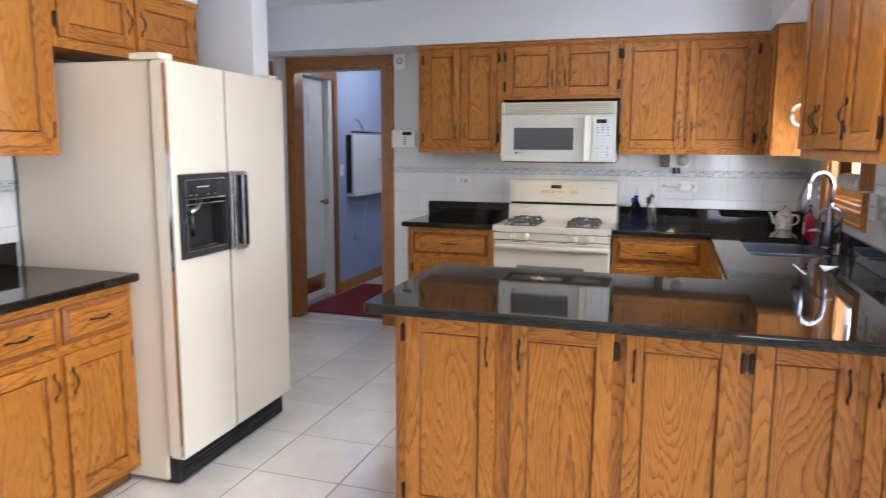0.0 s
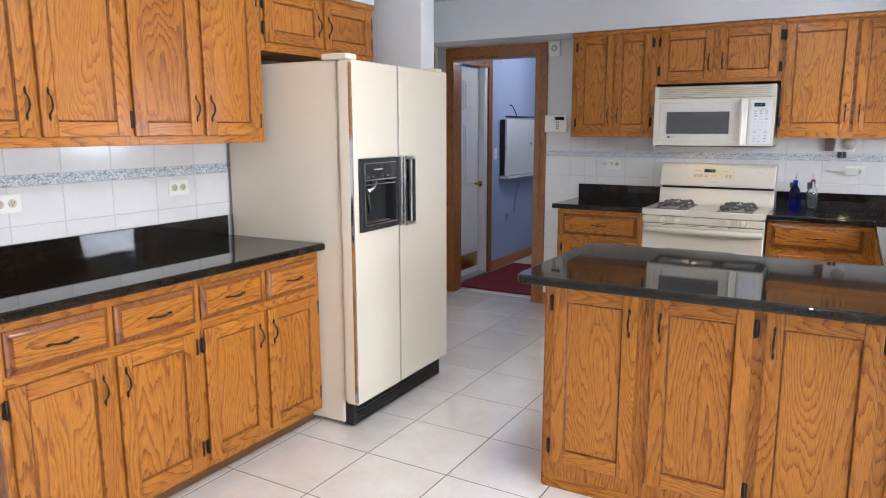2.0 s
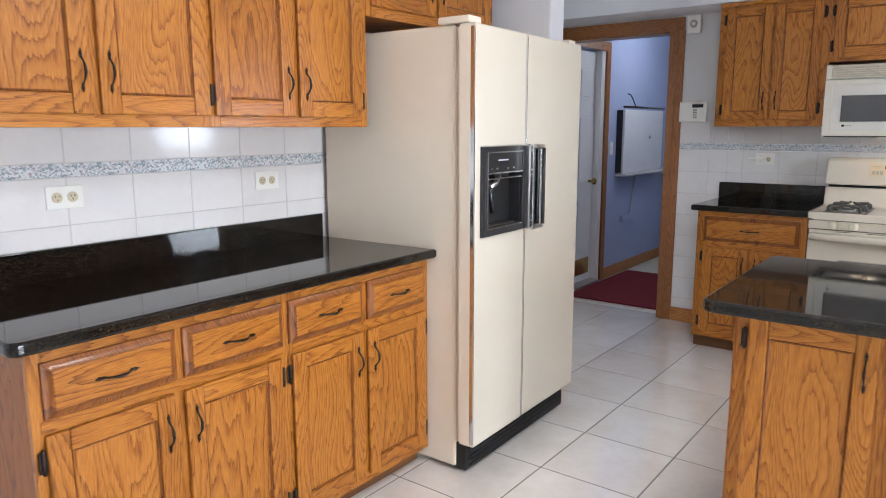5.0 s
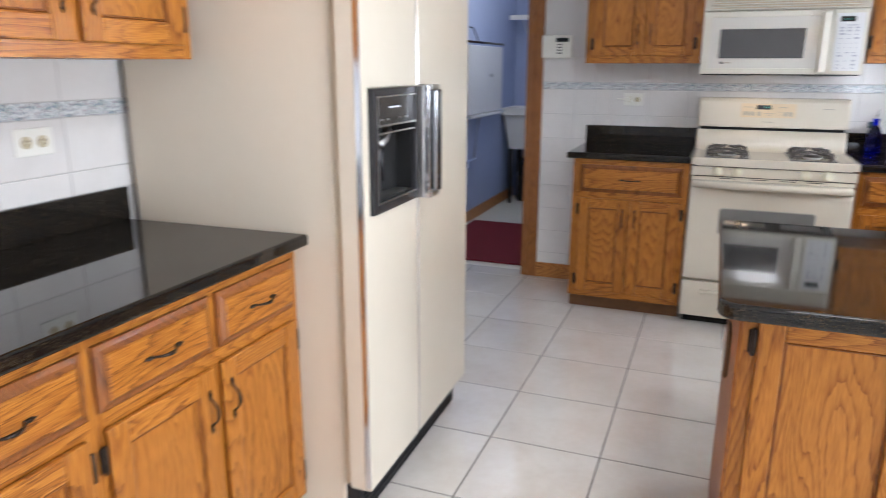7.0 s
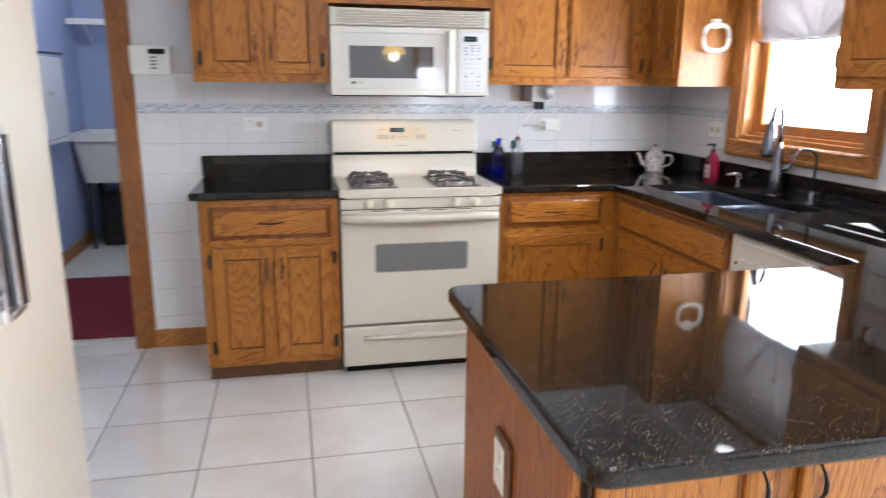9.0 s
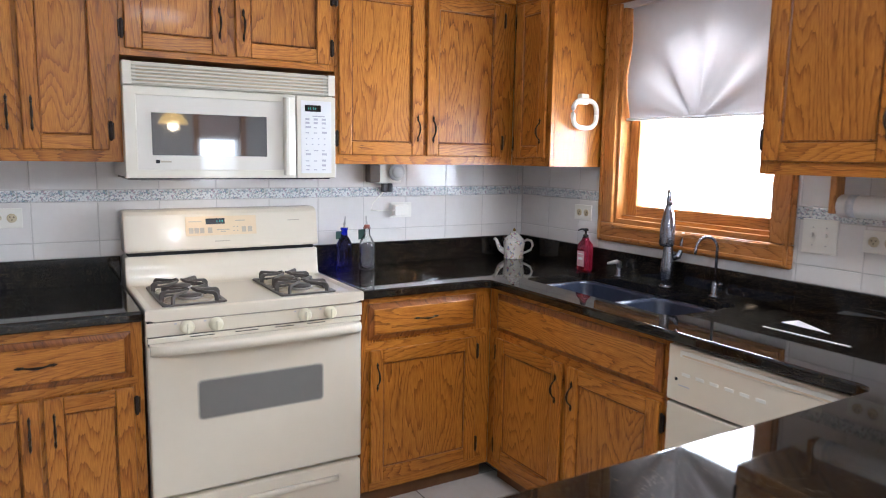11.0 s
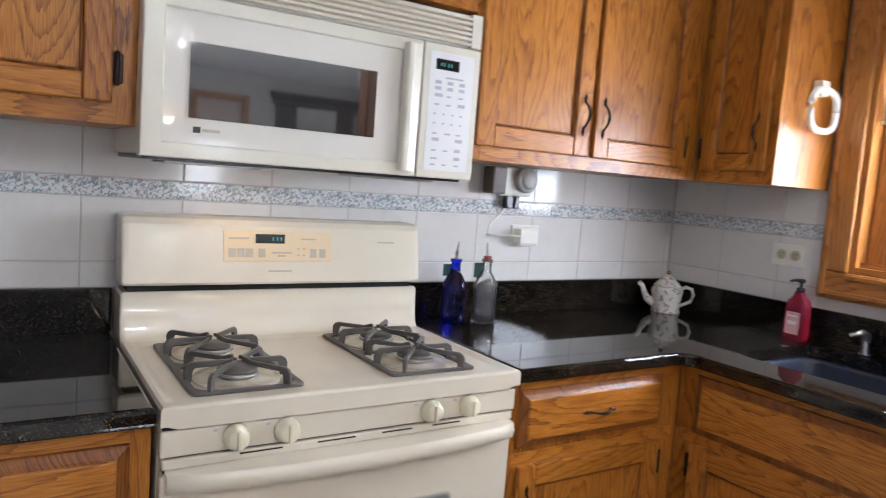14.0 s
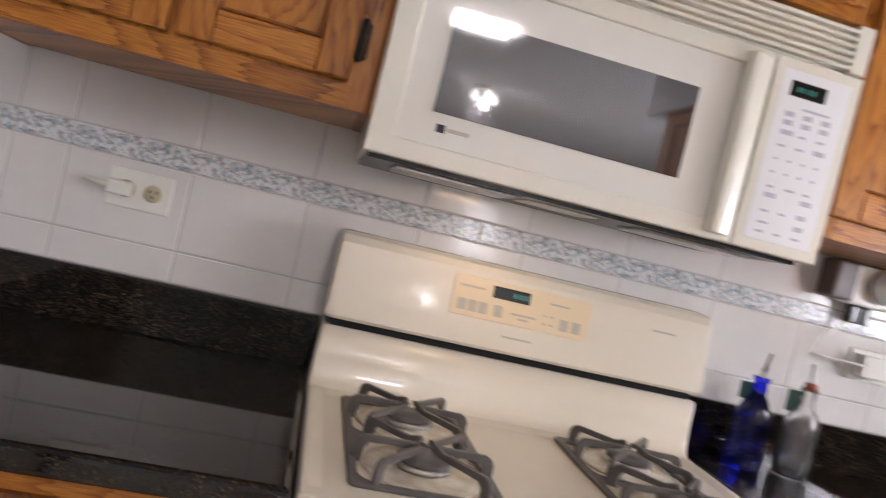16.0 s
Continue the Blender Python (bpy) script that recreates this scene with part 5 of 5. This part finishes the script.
o2 = duplex(pose(0.522, NY - TF, 1.172), "ivory double outlet with a white adapter")
part("adapter", box((-0.05, -0.045, -0.024), (0.022, -0.009, 0.026), 0.004), white_plastic, o2, "white power adapter")
duplex(pose(EX - TF, 4.617, 1.177, 0, 0, -90), "ivory double outlet beside the window")
switches(pose(EX - TF, 3.463, 1.186, 0, 0, -90), "ivory double switch plate beside the window")
duplex(pose(EX - TF, 3.264, 1.188, 0, 0, -90), "ivory double outlet beyond the window")
nl = thing("plug_in_light", pose(0.45, NY - TF, 1.345), "white plug-in lamp with a chrome head and cord", "night light")
part("plate", box((-0.06, -0.03, -0.045), (0.062, 0, 0.046), 0.006), white_plastic, nl)
part("lamp_head", lathe([(0.034, 0.0), (0.04, 0.01), (0.04, 0.02), (0.034, 0.026), (0.03, 0.024), (0.029, 0.03), (0.018, 0.036), (0, 0.038)], (0, 0, 0), 24), lamp_grey, nl, "round silvery head", pose(0.028, -0.03, 0.008, 90, 0, 0))
part("socket", box((-0.038, -0.035, -0.085), (-0.012, -0.012, -0.045), 0.004), dark_grey, nl)
part("socket", box((-0.005, -0.035, -0.085), (0.014, -0.012, -0.045), 0.004), dark_grey, nl)
part("cord", tube([(-0.025, -0.022, -0.08), (-0.045, -0.022, -0.1), (-0.082, -0.02, -0.135), (-0.092, -0.018, -0.17), (-0.06, -0.03, -0.172), (0.0, -0.04, -0.17), (0.025, -0.04, -0.172)], 0.003, 6), white_plastic, nl)
part("shade", box((-0.115, -0.06, -0.04), (-0.062, -0.004, 0.044), 0.006), mottled("brown_plastic", (0.09, 0.06, 0.045), (0.13, 0.09, 0.07), 20, 0.4), nl)
kp = thing("alarm_keypad", pose(-1.568, NY - TF, 1.493), "white alarm keypad with a dark display", "keypad")
part("case", box((-0.093, -0.03, -0.068), (0.093, 0, 0.068), 0.006), white_plastic, kp)
part("display", box((-0.005, -0.032, 0.028), (0.07, -0.0295, 0.052), 0.0006), display, kp)
for i in range(4):
    for j in range(2):
        part("key", box((0.004 + 0.014 * j, -0.0325, 0.008 - 0.017 * i), (0.014 + 0.014 * j, -0.0295, 0.017 - 0.017 * i), 0.001), dark_grey, kp)
part("flap", box((-0.085, -0.0315, -0.06), (-0.012, -0.0295, 0.058), 0.001), white_plastic, kp)
al = thing("wall_sounder", pose(-1.597, NY, 2.073), "small white square alarm sounder with a round grille", "alarm")
part("case", box((-0.046, -0.03, -0.058), (0.046, 0, 0.058), 0.006), white_plastic, al)
part("grille", lathe([(0.026, 0), (0.026, 0.004), (0.019, 0.005), (0.018, 0.003), (0, 0.003)], (0, 0, 0), 24), pale_ink, al, "", pose(0, -0.03, 0.005, 90, 0, 0))
part("grille_hub", lathe([(0.012, 0), (0.012, 0.006), (0, 0.007)], (0, 0, 0), 16), white_plastic, al, "", pose(0, -0.03, 0.005, 90, 0, 0))
po = thing("wall_outlet", pose(-0.513, 2.585, 0.63, 0, 0, -90), "ivory outlet in a brown wooden surround on the peninsula", "outlet")
part("surround", box((-0.05, -0.012, -0.068), (0.05, 0, 0.068), 0.008), toe, po, "brown wooden surround")
part("plate", box((-0.033, -0.016, -0.052), (0.033, -0.012, 0.052), 0.002), ivory, po)
for z in (-0.022, 0.022):
    part("receptacle", lathe([(0.0155, 0), (0.0155, 0.002), (0, 0.003)], (0, 0, 0), 18), white_plastic, po, "", pose(0, -0.016, z, 90, 0, 0))

# ---- towel ring, shade, paper towel ----
tr = thing("towel_ring", pose(1.115, 4.5185, 1.69), "white plastic towel ring on the cabinet end", "towel ring")
part("post", box((-0.022, -0.032, -0.024), (0.022, 0, 0.022), 0.006), white_plastic, tr)
ring = [(0.068 * math.copysign(abs(math.cos(radians(a))) ** 0.7, math.cos(radians(a))), -0.03, -0.066 + 0.06 * math.copysign(abs(math.sin(radians(a))) ** 0.7, math.sin(radians(a)))) for a in range(0, 361, 12)]
part("ring", tube(ring, 0.0105, 10), white_plastic, tr)
sh = thing("window_shade", pose(EX + 0.035, 4.03, 1.6), "grey-white fabric shade, half lowered and gathered", "window shade")
b = bmesh.new()
NU, NV = 60, 40
grid = []
for j in range(NV + 1):
    row = []
    for i in range(NU + 1):
        y, z = -0.37 + 0.745 * i / NU, 0.5 * j / NV
        ang, rad = math.atan2(z + 0.02, y), math.hypot(y, z)
        fold = 0.022 * math.sin(ang * 9.0 + 0.6) * (1 - math.exp(-rad * 9)) * math.exp(-rad * 1.6) + 0.012 * math.sin(ang * 17) * math.exp(-rad * 5)
        row.append(b.verts.new((-0.004 + fold, y, z - 0.006 * math.exp(-(y * 9) ** 2) * (j == 0))))
    grid.append(row)
for lo, hi in zip(grid, grid[1:]):
    for i in range(NU):
        b.faces.new((lo[i], lo[i + 1], hi[i + 1], hi[i])).smooth = True
part("fabric", b, shade_mat, sh)
part("hem", tube([(-0.004, -0.37 + 0.745 * i / 8, 0.004 - 0.002 * (i % 2)) for i in range(9)], 0.006, 8), paint_white, sh, "white hem")
pt = thing("paper_towel_holder", pose(1.1, 3.16, UB), "oak under-cabinet holder with a nearly used paper roll", "paper towel holder")
for y in (-0.185, 0.165):
    part("bracket", box((-0.025, y, -0.115), (0.025, y + 0.02, 0.0), 0.004), trim_v, pt, "oak bracket")
part("roll", lathe([(0.012, -0.158), (0.033, -0.158), (0.034, -0.156), (0.034, 0.156), (0.033, 0.158), (0.012, 0.158)], (0, 0, 0), 28), paper, pt, "white paper roll", pose(0, 0, -0.09, 90, 0, 0))
for y in (-0.13, 0.105):
    part("printed_stripe", lathe([(0.0338, y), (0.0343, y), (0.0343, y + 0.025), (0.0338, y + 0.025)], (0, 0, 0), 28), mottled("pale_blue_print", (0.5, 0.55, 0.62), (0.7, 0.72, 0.75), 120, 0.9), pt, "pale blue print", pose(0, 0, -0.09, 90, 0, 0))

# ---- lamps seen in reflections, and an added kitchen ceiling light ----
cl = thing("ceiling_light", pose(0.35, -0.1, CEIL), "white ceiling light with three lit bulbs", "ceiling light")
part("canopy", lathe([(0.1, -0.03), (0.11, -0.02), (0.11, 0.0), (0, 0.0)], (0, 0, 0), 28), white_plastic, cl)
for a in (90, 210, 330):
    part("bulb", lathe([(0.012, -0.03), (0.025, -0.05), (0.042, -0.085), (0.036, -0.115), (0.0, -0.128)], (0.1 * math.cos(radians(a)), 0.1 * math.sin(radians(a)), 0), 20), bulb_mat, cl, "lit bulb")
pe = thing("pendant_lamp", pose(0.46, -1.15, 1.74), "amber glass pendant lamp, lit", "lamp")
part("cord", tube([(0, 0, 0.18), (0, 0, 0.45), (0, 0, CEIL - 1.74)], 0.004, 8), iron, pe)
part("shade", lathe([(0.16, 0.0), (0.15, 0.03), (0.11, 0.09), (0.05, 0.14), (0.03, 0.18), (0, 0.185)], (0, 0, 0), 32), amber_mat, pe, "glowing amber glass shade")
# assumed fixture that houses the added kitchen fill
kl = thing("ceiling_light", pose(-0.12, 1.8, CEIL), "added flush kitchen ceiling light, unseen, with a dark finial", "ceiling light")
part("pan", lathe([(0.255, -0.02), (0.265, -0.014), (0.265, 0.0), (0, 0.0)], (0, 0, 0), 36), white_plastic, kl)
part("diffuser", lathe([(0.25, -0.036), (0.258, -0.03), (0.258, -0.0205), (0, -0.0205)], (0, 0, 0), 36), bulb_mat, kl, "lit diffuser")
part("finial", lathe([(0.03, -0.058), (0.04, -0.05), (0.03, -0.0365), (0, -0.0365)], (0, 0, 0), 20), iron, kl, "dark finial")
rc = thing("recessed_light", pose(1.06, 4.0, SOF), "small recessed downlight in the soffit", "ceiling light")
part("ring", lathe([(0.055, -0.006), (0.062, -0.004), (0.062, 0.0), (0.0, 0.0)], (0, 0, 0), 28), white_plastic, rc)
part("bulb", lathe([(0.04, -0.009), (0.04, -0.006), (0.0, -0.006)], (0, 0, 0), 24), bulb_mat, rc, "lit lamp")
lc = thing("ceiling_light", pose(-1.9, 6.5, CEIL), "round white laundry ceiling light", "ceiling light")
part("dome", lathe([(0.05, -0.06), (0.1, -0.05), (0.14, -0.02), (0.14, 0.0), (0, 0.0)], (0, 0, 0), 24), white_plastic, lc)

# ---- laundry room ----
ld = setting("door_2", box((-2.745, 5.235, 0.03), (-2.705, 5.945, 2.03), 0.002), paint_door, "white six-panel outside door", "door")
for y0, y1 in ((5.32, 5.54), (5.62, 5.84)):
    for z0, z1 in ((0.28, 0.78), (0.9, 1.5), (1.62, 1.9)):
        part("raised_panel", add(box((-2.705, y0, z0), (-2.7, y1, z1), 0.002), box((-2.7, y0 + 0.03, z0 + 0.03), (-2.693, y1 - 0.03, z1 - 0.03), 0.003)), paint_door, ld)
part("knob", lathe([(0.012, 0), (0.012, 0.03), (0.026, 0.04), (0.03, 0.055), (0.022, 0.07), (0, 0.074)], (0, 0, 0), 20), brass, ld, "brass knob", pose(-2.705, 5.87, 0.92, 0, 90, 0))
part("kick_plate", box((-2.705, 5.26, 0.09), (-2.7025, 5.92, 0.235)), brass, ld, "brass kick plate")
part("threshold", box((-2.76, 5.228, 0.0), (-2.6, 5.95, 0.03), 0.004), steel, ld)
dc = setting("door_2_casing", box((-2.65, 6.02, 0), (-2.632, 6.1, 2.12), 0.004), casing_v, "oak casing of the outside door", "door frame")
part("casing_head", box((-2.65, 5.23, 2.04), (-2.632, 6.02, 2.12), 0.004), casing_h, dc)
part("jamb", box((-2.79, 5.95, 0), (-2.65, 6.02, 2.04)), paint_door, dc, "white jamb")
ru = tagged(new("door_rug", mesh_of("door_rug", slab(rounded(-2.6, -1.45, 5.3, 6.58, 0.03), 0.0, 0.014, (), 0.005, 2), rug_mat)), "dark red carpet mat inside the laundry doorway", "rug")
ib = thing("folding_wall_table", pose(-2.65, 6.82, 1.26), "white wall-mounted folding ironing board, closed", "ironing board")
part("board", box((0.02, -0.5, -0.29), (0.075, 0.48, 0.29), 0.008), paint_door, ib)
part("board_edge", box((0.0, -0.508, -0.285), (0.055, -0.501, 0.285)), dark_grey, ib)
part("rail", tube([(0.07, -0.52, 0.315), (0.07, 0.5, 0.315)], 0.009, 8), iron, ib)
part("hook", tube([(0.0, -0.28, 0.44), (0.03, -0.28, 0.43), (0.05, -0.26, 0.38), (0.07, -0.24, 0.315)], 0.005, 6), iron, ib)
part("catch", box((0.0755, 0.1, 0.02), (0.085, 0.15, 0.05), 0.002), steel, ib)
part("ledge", box((0.0, -0.5, -0.32), (0.1, 0.48, -0.295), 0.004), paint_door, ib)
part("brace", tube([(0.02, -0.05, -0.32), (0.02, -0.18, -0.7)], 0.006, 6), steel, ib)
part("bracket", box((0.0, -0.36, -0.76), (0.03, -0.1, -0.7), 0.003), paint_blue, ib)
us = thing("utility_sink", pose(-2.33, 7.74, 0), "white plastic laundry sink on dark legs", "sink")
b = bmesh.new()
loops = []
for inset, z in ((0.05, 0.56), (0.0, 0.9), (-0.02, 0.905), (-0.02, 0.97), (0.0, 0.97), (0.03, 0.94), (0.07, 0.62)):
    loops.append([b.verts.new((x, y, z)) for x, y in rounded(-0.29 + inset, 0.29 - inset, -0.24 + inset, 0.24 - inset, 0.02)])
for lo, hi in zip(loops, loops[1:]):
    for i in range(len(lo)):
        b.faces.new((lo[i], lo[(i + 1) % len(lo)], hi[(i + 1) % len(lo)], hi[i]))
b.faces.new(loops[-1])
b.faces.new(loops[0][::-1])
part("tub", b, white_plastic, us)
for x in (-0.22, 0.22):
    for y in (-0.17, 0.17):
        part("leg", tube([(x, y, 0.0), (x, y, 0.3), (x, y, 0.57)], 0.018, 8), dark_grey, us)
part("tap", tube([(0.1, 0.2, 0.97), (0.1, 0.2, 1.06), (0.1, 0.15, 1.09), (0.1, 0.08, 1.08)], 0.012, 8), chrome, us)
bx = thing("storage_bin", pose(-2.3, 7.8, 0), "black plastic bin under the laundry sink", "bin")
part("tub", box((-0.2, -0.14, 0.0), (0.2, 0.14, 0.45), 0.02), black_plastic, bx)
ws = thing("wire_shelf", pose(-2.2, 7.85, 1.86), "white wire shelf on the blue wall", "shelf")
for i in range(7):
    part("wire", tube([(-0.42, 0.13 - 0.05 * i, 0), (0.9, 0.13 - 0.05 * i, 0)], 0.004 if i < 6 else 0.008, 6), white_plastic, ws)
part("front_lip", box((-0.42, -0.19, -0.04), (0.9, -0.18, 0.006)), white_plastic, ws)
for x in (-0.3, 0.2, 0.7):
    part("bracket", tube([(x, 0.145, -0.2), (x, -0.17, -0.01)], 0.006, 6), white_plastic, ws)
lsw = thing("switch_plate", pose(-2.65, 6.2, 1.2, 0, 0, 90), "small white switch plate on the blue wall", "light switch")
part("plate", box((-0.035, -0.006, -0.057), (0.035, 0, 0.057), 0.002), white_plastic, lsw)
part("toggle", box((-0.005, -0.016, -0.01), (0.005, -0.006, 0.01), 0.002), white_plastic, lsw)

# ---- tiles ----
TILE = {}


def tile(parent, w, h, m, material, t=0.008, name="tile"):
    """One tile, w by h, in the plane x-z with its face at y = -t; alike tiles share a mesh."""
    key = (round(w, 3), round(h, 3), material.name)
    if key not in TILE:
        b, g, e = bmesh.new(), 0.003 if name == "floor_tile" else 0.0012, 0.0018
        rows = [(g, 0.0), (g, -t + min(0.0015, t / 2)), (g + e, -t)]
        vs = [[b.verts.new(c) for c in ((r, y, r), (w - r, y, r), (w - r, y, h - r), (r, y, h - r))] for r, y in rows]
        for lo, hi in zip(vs, vs[1:]):
            for i in range(4):
                b.faces.new((lo[i], lo[(i + 1) % 4], hi[(i + 1) % 4], hi[i]))
        b.faces.new(vs[-1])
        TILE[key] = mesh_of(name, b, material)
    return part(name, TILE[key], None, parent, "", m)


ROWS_Z = [0.021, 0.173, 0.325, 0.477, 0.629, 0.781, 0.933, 1.085, 1.237]


def tile_wall(parent, place, u_lo, u_hi, u_joint, z_lo):
    """Rows of wall tiles from z_lo up, a floral border row, and one row above it."""
    def row(z0, z1, pitch, joint, material):
        k = math.ceil((u_lo - joint) / pitch - 1)
        while joint + k * pitch < u_hi:
            a, b = max(u_lo, joint + k * pitch), min(u_hi, joint + (k + 1) * pitch)
            if b - a > 0.015:
                tile(parent, b - a, z1 - z0, place(a, z0), material)
            k += 1
    zs = [z for z in ROWS_Z if z > z_lo + 0.02]
    for z0, z1 in zip([z_lo] + zs, zs):
        row(z0, z1, 0.2225, u_joint, wall_tile)
    row(1.237, 1.282, 0.1525, u_joint + 0.04, band_tile)
    row(1.282, 1.434, 0.2225, u_joint, wall_tile)


north_at = lambda u, z: pose(u, NY, z)
east_at = lambda u, z: pose(EX, -u, z, 0, 0, -90)
west_at = lambda u, z: pose(WX, u, z, 0, 0, 90)
part("grout", boxes(((-1.66, NY - 0.0066, 0.1), (EX, NY, 1.434))), grout, wall_north)
part("grout", boxes(((EX - 0.0066, 4.51, 0.9), (EX, NY, 1.434)), ((EX - 0.0066, 1.9, 0.9), (EX, 3.555, 1.434)), ((EX - 0.0066, 3.555, 0.9), (EX, 4.51, 1.06))), grout, wall_east)
part("grout", boxes(((WX, 0.76, 0.9), (WX + 0.0066, 3.25, 1.434))), grout, wall_west)
tile_wall(wall_north, north_at, -1.66, -1.326, -0.783, 0.1)
tile_wall(wall_north, north_at, -1.326, EX - 0.008, -0.783, CT + 0.105)
tile_wall(wall_east, east_at, -NY + 0.008, -4.51, -4.876, CT + 0.105)
tile_wall(wall_east, east_at, -3.555, -1.9, -3.54, CT + 0.105)
tile_wall(wall_west, west_at, 0.76, 3.24, 0.971, CT + 0.1)
FP, FX, FY = 0.4145, -0.886, 3.788
for i in range(-6, 10):
    for j in range(-16, 4):
        x, y = FX + i * FP, FY + j * FP
        if y + FP < NY + 0.1 and y > -2.65 and x > -3.0 and x < 3.1 and not (x > 1.0 and y > 1.7):
            tile(floor, FP, FP, pose(x, y, 0.0, -90, 0, 0), floor_tile, 0.0016, "floor_tile")
# cut row at the laundry doorway
for i in range(-5, -1):
    tile(floor, FP, 0.165, pose(FX + i * FP, FY + 3 * FP, 0.0, -90, 0, 0), floor_tile, 0.0016, "floor_tile")
